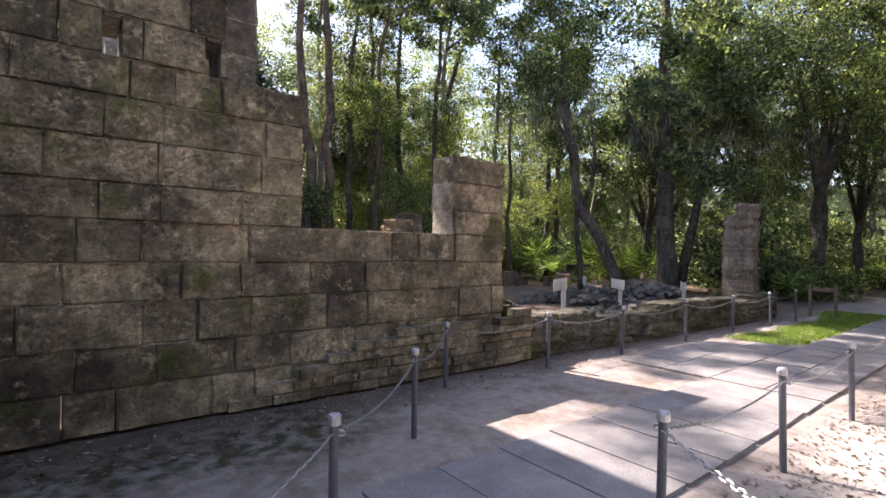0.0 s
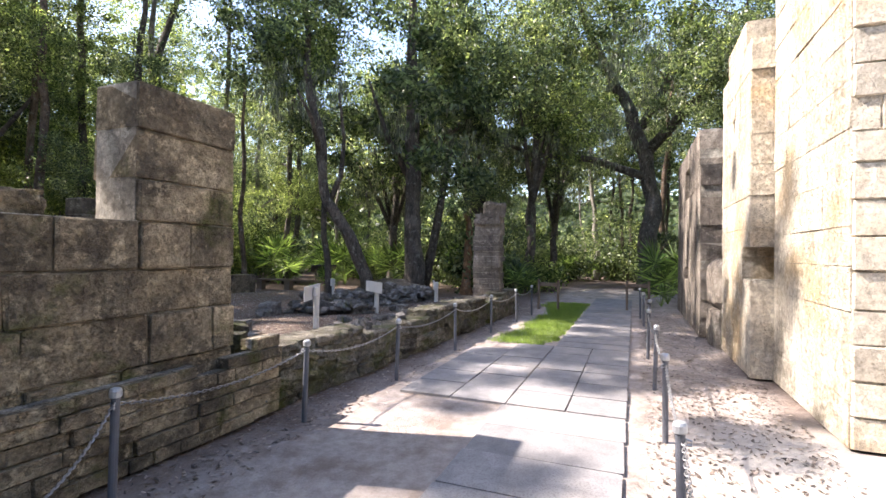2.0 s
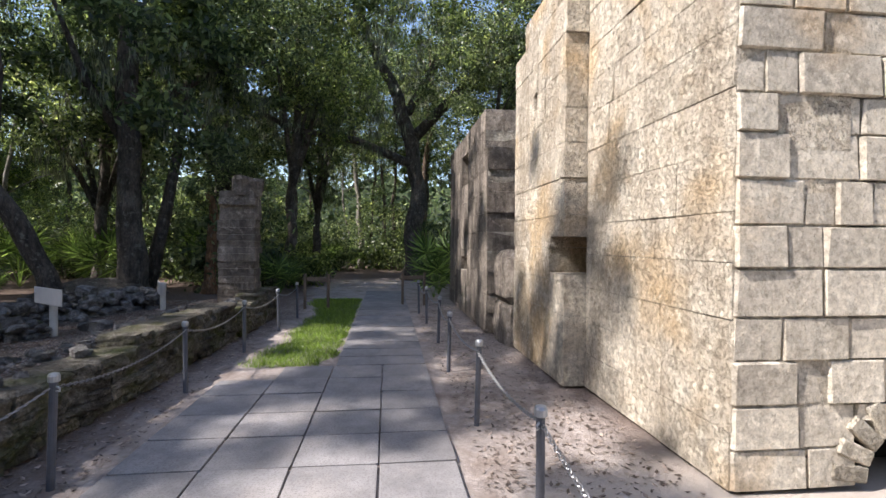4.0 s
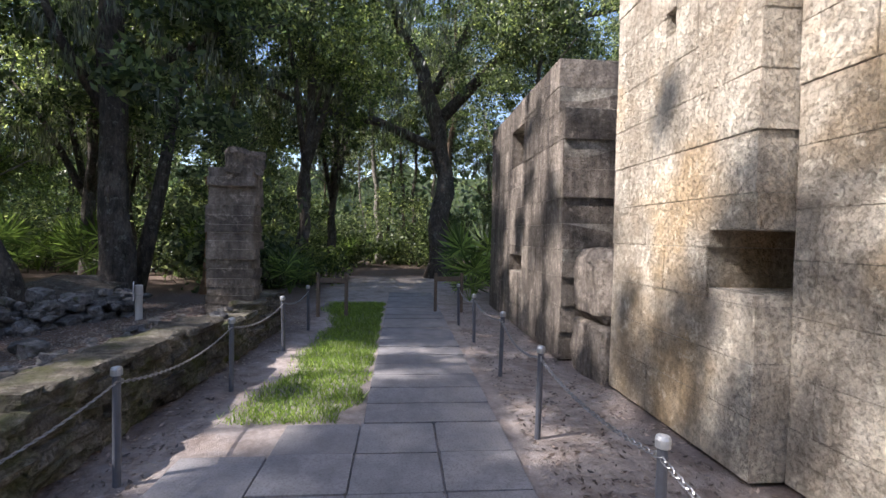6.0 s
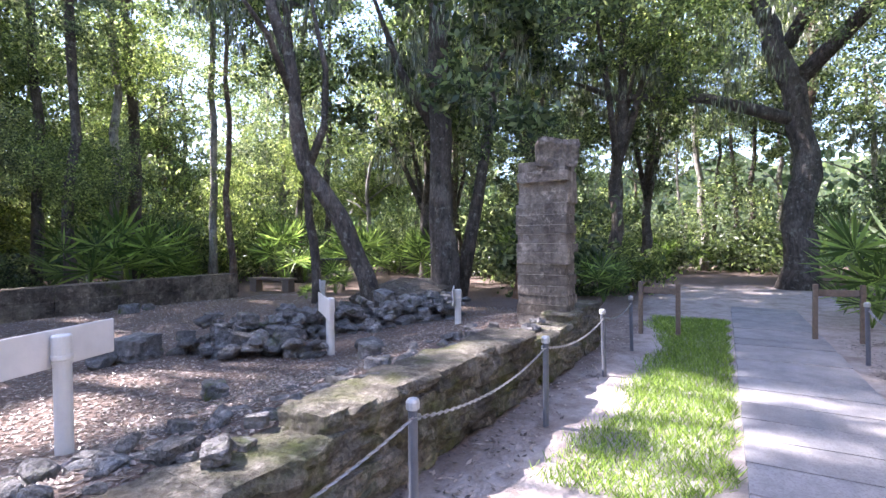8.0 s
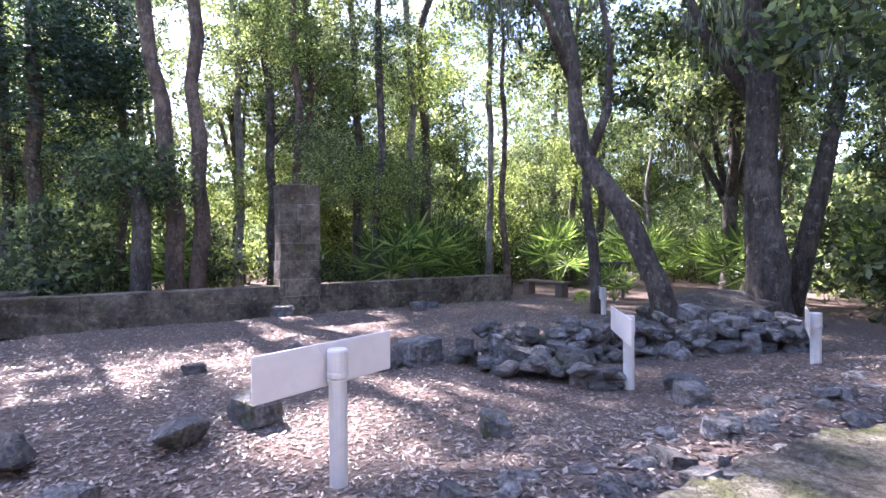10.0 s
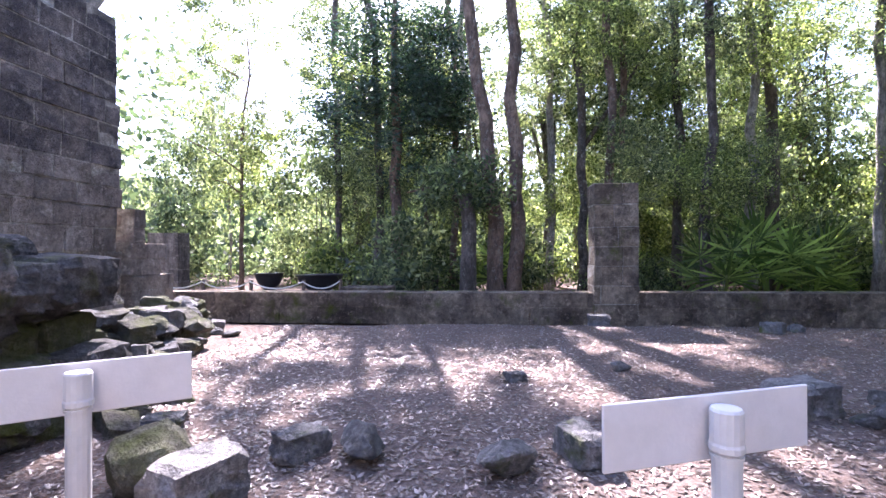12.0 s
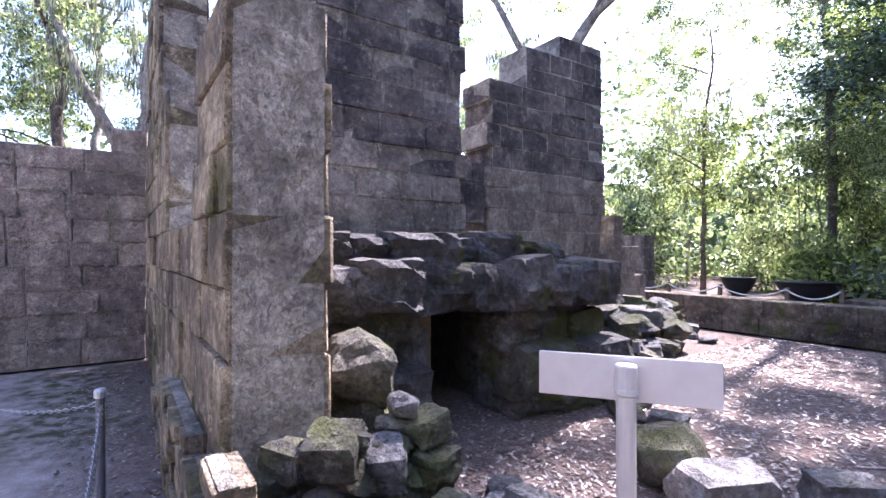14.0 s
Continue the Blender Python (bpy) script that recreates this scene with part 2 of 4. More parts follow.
HOLLOW_SHADE = plain_material("near-black hollow shade", (0.02, 0.018, 0.016), 1.0)


# ---- building helpers ----
rng = random.Random(11)


def link_bm(name, bm, mat, smooth=False):
    me = bpy.data.meshes.new(name)
    bm.to_mesh(me)
    bm.free()
    me.materials.append(mat)
    if smooth:
        me.polygons.foreach_set("use_smooth", [True] * len(me.polygons))
    return me


def part(name, bm, mat, parent=None, label="", smooth=False):
    ob = new(name, link_bm(name, bm, mat, smooth) if isinstance(bm, bmesh.types.BMesh) else bm)
    ob.parent = parent
    if label:
        tagged(ob, label)
    return ob


def thing(name, m, label, category, group="", kind=""):
    ob = new(name)
    ob.matrix_world = m if isinstance(m, Matrix) else Matrix.Translation(m)
    return tagged(ob, label, category, group, kind)


def box(bm, lo, hi, bevel=0.0):
    lo, hi = Vector(lo), Vector(hi)
    made = bmesh.ops.create_cube(bm, size=1, matrix=Matrix.LocRotScale((lo + hi) / 2, None, hi - lo))
    if bevel:
        edges = list({e for v in made["verts"] for e in v.link_edges})
        bmesh.ops.bevel(bm, geom=edges, offset=bevel, segments=1, affect="EDGES")
    return made["verts"]


def tube(bm, points, radii, sides=8, cap=True):
    """A tapered tube along points."""
    points = [Vector(p) for p in points]
    rings = []
    for i, p in enumerate(points):
        d = (points[min(i + 1, len(points) - 1)] - points[max(i - 1, 0)]).normalized()
        side = d.orthogonal().normalized() if i == 0 else (rings[-1][1] - d * rings[-1][1].dot(d)).normalized()
        up = d.cross(side)
        vs = [bm.verts.new(p + (side * math.cos(a) + up * math.sin(a)) * radii[i]) for a in [2 * math.pi * k / sides for k in range(sides)]]
        rings.append((vs, side))
    for (a, _), (b, _) in zip(rings, rings[1:]):
        for k in range(sides):
            bm.faces.new((a[k], a[(k + 1) % sides], b[(k + 1) % sides], b[k]))
    if cap:
        bm.faces.new(list(reversed(rings[0][0])))
        bm.faces.new(rings[-1][0])


def soup(name, quads, mat):
    """A mesh of loose quads; quads: array (n, 4, 3)."""
    n = len(quads)
    me = bpy.data.meshes.new(name)
    me.from_pydata(np.asarray(quads).reshape(-1, 3).tolist(), [], np.arange(n * 4).reshape(n, 4).tolist())
    me.materials.append(mat)
    return me


# unit blocks with worn edges, shared by all the walls
def unit_block(seed, edge=0.035, jitter=0.013):
    r = random.Random(seed)
    bm = bmesh.new()
    bmesh.ops.create_cube(bm, size=1)
    bmesh.ops.bevel(bm, geom=bm.edges[:], offset=edge, segments=1, affect="EDGES")
    for v in bm.verts:
        v.co += Vector((r.uniform(-1, 1), r.uniform(-1, 1), r.uniform(-1, 1))) * jitter
    return bm


def unit_rock(seed):
    r = random.Random(seed)
    bm = bmesh.new()
    bmesh.ops.create_icosphere(bm, subdivisions=3, radius=0.6)
    cuts = [Vector((r.uniform(-1, 1), r.uniform(-1, 1), r.uniform(-1, 1))).normalized() for _ in range(9)]
    for v in bm.verts:
        for c in cuts:
            d = v.co.dot(c) - 0.40
            if d > 0:
                v.co -= c * d
        v.co *= 1 + 0.10 * noise.noise(v.co * 4 + Vector((seed, 0, 0))) + 0.05 * noise.noise(v.co * 11 + Vector((0, seed, 0)))
    return bm


def unit_slab(seed):
    """A rough squared stone with broken edges."""
    bm = bmesh.new()
    bmesh.ops.create_cube(bm, size=1)
    bmesh.ops.subdivide_edges(bm, edges=bm.edges[:], cuts=4, use_grid_fill=True)
    for v in bm.verts:
        c = v.co
        d = max(0, Vector((max(0, abs(c.x) - 0.32), max(0, abs(c.y) - 0.32), max(0, abs(c.z) - 0.32))).length - 0.2)
        v.co = c * (1 - 0.8 * d) * (1 + 0.22 * noise.noise(c * 2.2 + Vector((seed * 5.1, 0, 0))) + 0.12 * noise.noise(c * 5 + Vector((0, seed, 0))))
    return bm


BLOCKS, ROCKS = {}, {}


def block_mesh(mat, k):
    if (mat.name, k) not in BLOCKS:
        flush = mat in (STONE_SUN, STONE_FAR)
        BLOCKS[mat.name, k] = link_bm("block", unit_block(k, 0.007, 0.004) if flush else unit_slab(k + 300) if mat == STONE_MOSSY else unit_block(k, 0.03, 0.02) if mat in (STONE_DARK, STONE_WEST) else unit_block(k, 0.028), mat)
    return BLOCKS[mat.name, k]


def rock_mesh(mat, k):
    if (mat.name, k) not in ROCKS:
        ROCKS[mat.name, k] = link_bm("rock", unit_rock(k + 40) if k < 10 else unit_slab(k), mat)
    return ROCKS[mat.name, k]


PIECE_JOBS, STEP_AT, WALL_TOPS = [], {}, {}


def wall_core(name, p0, p1, thick, top, course, label, mat, mortar, length=0.62, base=0.0, holes=(), rough=0.012, kind="structure", vary=0.3, fray=0.0, low=None):
    """A coursed wall: front face on the line p0 to p1, body to the left of it. top(s): height at s metres along.
    The core is the recessed mortar; the blocks are laid later as pieces."""
    p0, p1 = Vector((*p0, 0)), Vector((*p1, 0))
    along = (p1 - p0).normalized()
    full = (p1 - p0).length
    m = Matrix.Translation(p0) @ Matrix.Rotation(math.atan2(along.y, along.x), 4, "Z")
    ob = thing(name, m, label, "wall", kind=kind)
    r = random.Random(name)
    breaks = STEP_AT.get(top, ())
    bm = bmesh.new()
    z, row = base, 0
    laid = []
    while z < 9:
        h = course * r.uniform(0.88, 1.12)
        first_s, span = r.uniform(0, fray), full - r.uniform(0, fray)
        s = -r.uniform(0, length) if row % 2 else 0.0
        some = False
        while s < span - 0.02:
            ln = length * r.uniform(1 - vary, 1 + vary)
            a, b = max(s, first_s), min(s + ln, span)
            for k in breaks:
                if a < k - 0.03 and b > k - 0.2 and z + h * 0.55 > min(top(k - 0.01), top(k + 0.01)):
                    b = k
                    break
            ln = b - s
            if span - b < 0.16:
                b = span
            s = b if b == span else s + ln
            if b - a < 0.05:
                continue
            if z + h * 0.55 > top((a + b) / 2):
                continue
            some = True
            if any(not (b <= x0 or a >= x1 or z + h <= z0 or z >= z1) for x0, x1, z0, z1 in holes):
                for x0, x1, z0, z1 in holes:
                    if b > x0 and a < x1 and z + h > z0 and z < z1:
                        for q0, q1, w0, w1 in ((a, min(b, x0), z, z + h), (max(a, x1), b, z, z + h), (max(a, x0), min(b, x1), z, min(z + h, z0)), (max(a, x0), min(b, x1), max(z, z1), z + h)):
                            if q1 - q0 > 0.04 and w1 - w0 > 0.04:
                                laid.append((q0, q1, w0, w1))
                        break
            else:
                laid.append((a, b, z, z + h))
        z += h
        row += 1
        if not some:
            break
    depth = 0.016 if mat in (STONE_SHADE, STONE_END) else 0.004 if mat in (STONE_SUN, STONE_FAR) else 0.006 if mat == STONE_DARK else 0.012
    for a, b, z0, z1 in laid:
        box(bm, (a + 0.004, depth, z0), (b - 0.004, thick - depth, z1))
    core = part("mortar_core", bm, mortar, ob, "recessed lime mortar")
    WALL_TOPS[name] = lambda s: max((z1 for a, b, z0, z1 in laid if a <= s <= b), default=base)
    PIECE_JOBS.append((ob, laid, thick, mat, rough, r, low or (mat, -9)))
    return ob


def lay_pieces():
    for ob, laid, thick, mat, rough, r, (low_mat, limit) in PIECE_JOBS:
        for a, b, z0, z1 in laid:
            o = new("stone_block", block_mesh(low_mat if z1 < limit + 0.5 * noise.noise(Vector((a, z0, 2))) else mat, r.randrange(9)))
            o.parent = ob
            j = 0.0025 if mat in (STONE_SUN, STONE_FAR) else -0.025 if mat == STONE_MOSSY else 0.005
            d0, d1 = -r.uniform(0, rough), thick + r.uniform(0, rough)
            o.location = ((a + b) / 2, (d0 + d1) / 2, (z0 + z1) / 2)
            o.scale = (max(b - a - 2 * j, 0.03) * r.choice((1, -1)), d1 - d0, max(z1 - z0 - 2 * j, 0.03))


def steps(*pairs):
    """Heights along a wall: (s, height) pairs, each holding until the next."""
    def f(s):
        h = pairs[0][1]
        for a, b in pairs:
            if s >= a:
                h = b
        return h
    STEP_AT[f] = [a for a, b in pairs[1:]]
    return f


def ragged(lo, hi, seed, scale=1.1):
    def f(s):
        k = 0.5 + 0.5 * noise.noise(Vector((s * scale, seed * 7.3, 0)))
        return lo + (hi - lo) * k
    return f


# ---- ground ----
def ground_height(x, y):
    def smooth(a, b, v):
        k = min(1, max(0, (v - a) / (b - a)))
        return k * k * (3 - 2 * k)
    inside = smooth(4.72, 5.0, y) * (1 - smooth(13.4, 14.2, y)) * smooth(4.9, 5.6, x) * (1 - smooth(13, 18, x))
    hearth = smooth(4.9, 6.0, y) * (1 - smooth(13.0, 14.2, y)) * smooth(1.0, 2.0, x) * (1 - smooth(4.9, 5.6, x))
    h = (0.16 + 0.27 * (1 - smooth(5.2, 6.9, y))) * inside + 0.16 * hearth + 0.03 * noise.noise(Vector((x * 0.9, y * 0.9, 3)))
    if 1.3 < y < 4.0 and -2 < x < 17:
        h = h * 0.3
    return h - 0.03


def build_ground():
    xs = [-120, -60, -30, -16, -9] + [-6 + 0.25 * i for i in range(105)] + [21, 23, 26, 30, 38, 60, 120]
    ys = [-120, -60, -30, -15, -8] + [-5 + 0.25 * i for i in range(85)] + [17, 19, 22, 26, 32, 44, 70, 120]
    bm = bmesh.new()
    grid = [[bm.verts.new((x, y, ground_height(x, y))) for y in ys] for x in xs]
    for i in range(len(xs) - 1):
        for j in range(len(ys) - 1):
            bm.faces.new((grid[i][j], grid[i + 1][j], grid[i + 1][j + 1], grid[i][j + 1]))
    ob = part("ground", bm, GROUND, None, smooth=True)
    tagged(ob, "pale sandy ground strewn with dry leaf litter and mulch", "ground", kind="structure")


build_ground()

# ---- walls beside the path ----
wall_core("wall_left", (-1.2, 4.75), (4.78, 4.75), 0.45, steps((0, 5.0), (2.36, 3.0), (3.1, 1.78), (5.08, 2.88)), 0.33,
          "stepped wall of weathered shade-toned coquina blocks ending in a pillar", STONE_SHADE, MORTAR, 0.64, vary=0.5, rough=0.035,
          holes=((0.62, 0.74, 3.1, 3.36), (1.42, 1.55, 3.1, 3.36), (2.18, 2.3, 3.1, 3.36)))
wall_core("wall_west", (-1.2, 0.6), (-1.2, 4.75), 0.7, steps((0, 2.95), (3.7, 3.3)), 0.33,
          "grey coquina block wall closing the passage", STONE_WEST, MORTAR, 0.6)
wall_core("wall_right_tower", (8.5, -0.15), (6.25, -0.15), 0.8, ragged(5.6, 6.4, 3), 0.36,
          "sunlit pale golden coquina wall with rusty patches and painted shadow streaks", STONE_SUN, MORTAR_PALE, 0.7)
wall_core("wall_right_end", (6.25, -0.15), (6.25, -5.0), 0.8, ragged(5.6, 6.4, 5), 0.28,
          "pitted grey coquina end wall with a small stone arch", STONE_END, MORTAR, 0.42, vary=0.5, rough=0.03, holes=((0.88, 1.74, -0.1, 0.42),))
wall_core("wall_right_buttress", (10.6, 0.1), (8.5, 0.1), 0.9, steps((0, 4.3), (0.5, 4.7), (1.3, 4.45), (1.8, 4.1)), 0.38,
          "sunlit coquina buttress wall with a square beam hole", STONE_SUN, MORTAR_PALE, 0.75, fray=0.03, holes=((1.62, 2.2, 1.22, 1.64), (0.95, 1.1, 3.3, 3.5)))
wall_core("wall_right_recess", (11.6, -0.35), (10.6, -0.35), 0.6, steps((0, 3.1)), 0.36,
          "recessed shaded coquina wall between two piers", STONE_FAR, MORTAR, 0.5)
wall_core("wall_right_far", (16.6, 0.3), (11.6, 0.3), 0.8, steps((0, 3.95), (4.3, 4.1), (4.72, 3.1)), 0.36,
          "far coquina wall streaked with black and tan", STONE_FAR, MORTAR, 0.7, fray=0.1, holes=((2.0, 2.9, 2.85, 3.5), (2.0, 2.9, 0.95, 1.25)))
wall_core("wall_right_rear", (6.25, -5.0), (16.6, -5.0), 0.6, steps((0, 3.2)), 0.4,
          "plain coquina rear wall", STONE_FAR, MORTAR, 0.9)
wall_core("wall_low_front", (5.3, 4.68), (13.9, 4.32), 0.34, ragged(0.46, 0.62, 9, 0.9), 0.12,
          "low mossy remnant of a coquina wall", STONE_MOSSY, STONE_MOSSY, 0.36, rough=0.07, vary=0.6)
wall_core("wall_pier", (12.62, 4.46), (13.04, 4.44), 0.6, steps((0, 2.5), (0.3, 2.36)), 0.13,
          "slender weathered shade-toned coquina pier on the low wall", STONE_FAR, MORTAR, 0.6, fray=0.08, rough=0.05)
wall_core("wall_back", (0.2, 14.3), (15.4, 14.3), 0.5, ragged(0.6, 0.78, 2, 0.5), 0.33,
          "long low back wall, dark and damp below", STONE_BACK, STONE_BACK, 0.8)
wall_core("wall_back_pillar", (9.34, 14.22), (10.21, 14.22), 0.66, steps((0, 2.7)), 0.4,
          "square stone pillar standing on the back wall", STONE_BACK, MORTAR, 0.6, fray=0.03)
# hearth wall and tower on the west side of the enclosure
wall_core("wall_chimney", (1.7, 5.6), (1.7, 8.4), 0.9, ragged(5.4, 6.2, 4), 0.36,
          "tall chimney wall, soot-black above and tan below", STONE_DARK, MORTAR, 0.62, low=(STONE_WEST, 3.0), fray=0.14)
wall_core("wall_arch", (1.2, 8.5), (1.2, 9.1), 0.5, steps((0, 3.05)), 0.34,
          "broken wall with the spring of an arch", STONE_DARK, MORTAR, 0.5, holes=((0.0, 0.6, 1.5, 2.0),))
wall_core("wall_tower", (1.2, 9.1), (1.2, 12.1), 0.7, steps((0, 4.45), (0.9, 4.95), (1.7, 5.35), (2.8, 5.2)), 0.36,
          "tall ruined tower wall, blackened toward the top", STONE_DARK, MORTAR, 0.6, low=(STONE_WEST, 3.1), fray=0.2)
wall_core("wall_tower_foot", (1.2, 12.1), (1.2, 13.4), 0.6, steps((0, 2.3), (0.5, 1.7), (0.9, 1.1)), 0.3,
          "broken foot of the tower wall", STONE_WEST, MORTAR, 0.5, fray=0.25)

# ---- loose stones and rubble ----
def rubble(name, m, label, spots, mat, seed, category="rubble"):
    """A heap or line of stones; spots: (x, y, z, size) for each stone."""
    ob = thing(name, m, label, category)
    r = random.Random(seed)
    for x, y, z, s in spots:
        o = new("stone", rock_mesh(mat if r.random() > 0.3 else STONE_GREY, r.randrange(18)))
        o.parent = ob
        o.location = (x, y, z)
        o.rotation_euler = (r.uniform(-0.3, 0.3), r.uniform(-0.3, 0.3), r.uniform(0, 6.28))
        o.scale = (s * r.uniform(0.9, 1.4), s * r.uniform(0.75, 1.1), s * r.uniform(0.5, 0.8))
    return ob


def line_spots(path, width, height, size, seed, step=0.2):
    r = random.Random(seed)
    out = []
    for (x0, y0), (x1, y1) in zip(path, path[1:]):
        n = max(1, int(math.dist((x0, y0), (x1, y1)) / step))
        for i in range(n):
            k = (i + r.random()) / n
            z = 0.0
            while z < height * r.uniform(0.6, 1.1):
                w = width * (1 - 0.5 * z / max(height, 0.01))
                s = size * r.uniform(0.6, 1.3)
                out.append((x0 + (x1 - x0) * k + r.uniform(-w, w) / 2, y0 + (y1 - y0) * k + r.uniform(-w, w) / 2, z + s * 0.22 + 0.1, s))
                z += s * 0.5
    return out


def boulder(x, y, size, label="grey weathered stone lying on the mulch", mat=None, squash=(1.3, 0.9, 0.75), turn=None, seed=0, z=None):
    r = random.Random(seed * 31 + 7)
    bm = unit_slab(seed + 90) if seed % 3 else unit_rock(seed + 90)
    for v in bm.verts:
        v.co = Vector((v.co.x * squash[0], v.co.y * squash[1], v.co.z * squash[2])) * size
        v.co *= 1 + 0.07 * noise.noise(v.co * (5 / size) + Vector((seed * 3.1, 0, 0)))
    ob = part("stone", bm, mat or STONE_GREY)
    low = min(v.co.z for v in ob.data.vertices)
    g = ground_height(x, y) if z is None else z
    ob.matrix_world = pose(x, y, g - low - 0.03, 0, 0, turn if turn is not None else r.uniform(0, 360))
    return tagged(ob, label, "stone", "" if z else "loose stones in the enclosure")


for i, (x, y, s) in enumerate(((6.5, 7.7, 0.36), (6.08, 7.68, 0.3), (5.75, 7.05, 0.42), (7.45, 7.5, 0.34), (7.95, 7.8, 0.34), (9.9, 8.8, 0.44), (9.5, 8.7, 0.3), (4.9, 7.95, 0.26),
                               (7.6, 9.6, 0.18), (8.8, 10.2, 0.2), (9.3, 13.6, 0.34), (11.9, 12.9, 0.3), (12.3, 13.0, 0.24), (10.9, 6.1, 0.26), (9.4, 6.6, 0.24), (11.4, 6.5, 0.28), (6.9, 6.6, 0.3), (5.2, 6.0, 0.26))):
    boulder(x, y, s * 0.85, seed=i)
boulder(5.3, 7.2, 0.42, "square mossy stone block in the mulch", STONE_WET, (1.2, 1.0, 0.85), seed=33)
CROSS_LINE = [(10.45, 8.4), (11.5, 8.1), (12.6, 7.8), (13.6, 7.45), (14.6, 7.0)]
rubble("rubble_wall", (0, 0, 0), "dry heap of grey rubble left of a cross wall", line_spots(CROSS_LINE, 0.75, 0.42, 0.17, 5, 0.068), STONE_GREY, 5)
rubble("rubble_wall", (0, 0, 0), "line of grey rubble running back to the hearth floor", line_spots([(10.5, 8.3), (10.75, 7.5), (11.0, 6.9)], 0.5, 0.26, 0.2, 6, 0.1), STONE_GREY, 6)
rubble("rubble_capping", (0, 0, 0.38), "loose grey stones lying on the low wall", line_spots([(5.5, 5.0), (8.0, 4.9), (10.0, 4.83), (12.3, 4.75)], 0.4, 0.06, 0.11, 37, 0.16), STONE_GREY, 37)
rubble("rubble_wall", (0, 0, 0.22), "low rubble along the mossy wall's back", line_spots([(5.8, 5.5), (8.0, 5.4), (10.0, 5.35), (12.3, 5.3)], 0.7, 0.08, 0.12, 7, 0.085), STONE_GREY, 7)
rubble("rubble_heap", (0, 0, 0), "rough mossy stone heap at the pillar's foot", line_spots([(5.0, 4.85), (5.08, 5.3), (4.9, 5.6)], 0.4, 0.62, 0.18, 8, 0.045) + line_spots([(5.4, 4.95), (5.5, 5.3), (5.45, 5.75)], 0.5, 0.42, 0.2, 18, 0.05) + line_spots([(5.8, 5.1), (5.75, 5.6)], 0.6, 0.22, 0.18, 19, 0.05), STONE_WET, 8)
foot_line = ragged(0.42, 0.8, 13, 2.2)
wall_core("wall_footing", (1.2, 4.68), (5.25, 4.62), 0.1, lambda s: min(0.1 + 0.28 * s, foot_line(s)), 0.105,
          "eroded layered footing with pale mortar along the shaded wall", STONE_SHADE, MORTAR, 0.34, rough=0.05, vary=0.5)
rubble("rubble_heap", (0, 0, 0), "sunlit mossy stone slope below the tower", line_spots([(2.2, 9.0), (2.6, 10.2), (2.4, 11.4), (1.9, 12.6)], 1.6, 0.5, 0.34, 9, 0.07), STONE_WET, 9)
rubble("rubble_heap", (0, 0, 0), "stones scattered before the hearth", line_spots([(4.1, 7.6), (4.3, 8.4), (3.7, 9.2)], 0.7, 0.25, 0.28, 10, 0.12), STONE_WET, 10)

boulder(3.2, 4.97, 0.26, "small squared stone lying on the shaded wall's top", STONE_SHADE, (1.2, 0.9, 0.6), 8, 34, WALL_TOPS['wall_left'](4.4) + 0.02)


def hearth():
    """Dry-stone hearth: two cheeks, a deep mouth, thick lintel stones and a ledge; a timber prop in the mouth."""
    ob = thing("hearth", (0, 0, 0), "ruined dry-stone furnace mouth with a timber prop", "hearth")
    r = random.Random(21)

    def rock(name, x, y, z, sx, sy, sz, mat, turn=0.0):
        o = new(name, rock_mesh(mat, r.randrange(10, 18)))
        o.parent = ob
        o.location, o.scale, o.rotation_euler = (x, y, z), (sx, sy, sz), (r.uniform(-.08, .08), r.uniform(-.08, .08), turn + r.uniform(-.1, .1))

    # solid heart behind the faces
    for name, lo, hi in (("cheek_core", (1.75, 5.55, 0.05), (3.5, 6.05, 1.3)), ("cheek_core", (1.75, 7.25, 0.05), (3.4, 8.1, 1.2)), ("lintel_core", (1.75, 5.55, 1.3), (3.55, 7.9, 1.5))):
        bm = bmesh.new()
        box(bm, lo, hi, 0.05)
        part(name, bm, STONE_HEARTH, ob)
    # Near-black sheet paints the shade at the back of the mouth
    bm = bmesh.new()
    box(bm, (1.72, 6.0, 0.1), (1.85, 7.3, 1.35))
    part("hearth_back", bm, HOLLOW_SHADE, ob, "black sheet painting the shade deep in the mouth")
    # cheeks
    for y0, y1, top in ((5.4, 6.1, 1.15), (7.2, 8.25, 1.05)):
        z = 0.2
        while z < top:
            h = r.uniform(0.2, 0.3)
            y = y0
            while y < y1 - 0.1:
                w = r.uniform(0.35, 0.6)
                rock("cheek_stone", 3.55 + r.uniform(-.1, .12) + (0.25 if z < 0.45 else 0), min(y + w / 2, y1 - 0.1), z + h / 2 - 0.05, 0.7, w * 1.25, h * 1.5, STONE_WET if r.random() < 0.4 else STONE_HEARTH)
                y += w
            z += h
    # lintel and ledge courses
    for z, x, h, y0, y1 in ((1.27, 3.6, 0.3, 5.3, 8.2), (1.52, 3.35, 0.22, 5.3, 7.75)):
        y = y0
        while y < y1:
            w = r.uniform(0.34, 0.7)
            rock("lintel_stone", x + r.uniform(-.1, .1), y + w / 2, z + r.uniform(-.03, .03), 0.95, w * 1.15, h * r.uniform(1.2, 1.6), STONE_HEARTH)
            y += w * 0.95
    for x, y, z, s, k in ((4.5, 5.5, 0.88, 0.5, 3), (4.4, 5.55, 0.45, 0.72, 6)):
        o = new("boulder", rock_mesh(STONE_WET, k))
        o.parent = ob
        o.location, o.scale, o.rotation_euler = (x, y, z), (s, s * 0.9, s * 0.95), (0.2, 0.1, k)
    bm = bmesh.new()
    box(bm, (3.5, 6.42, 0.1), (3.63, 6.55, 1.2), 0.012)
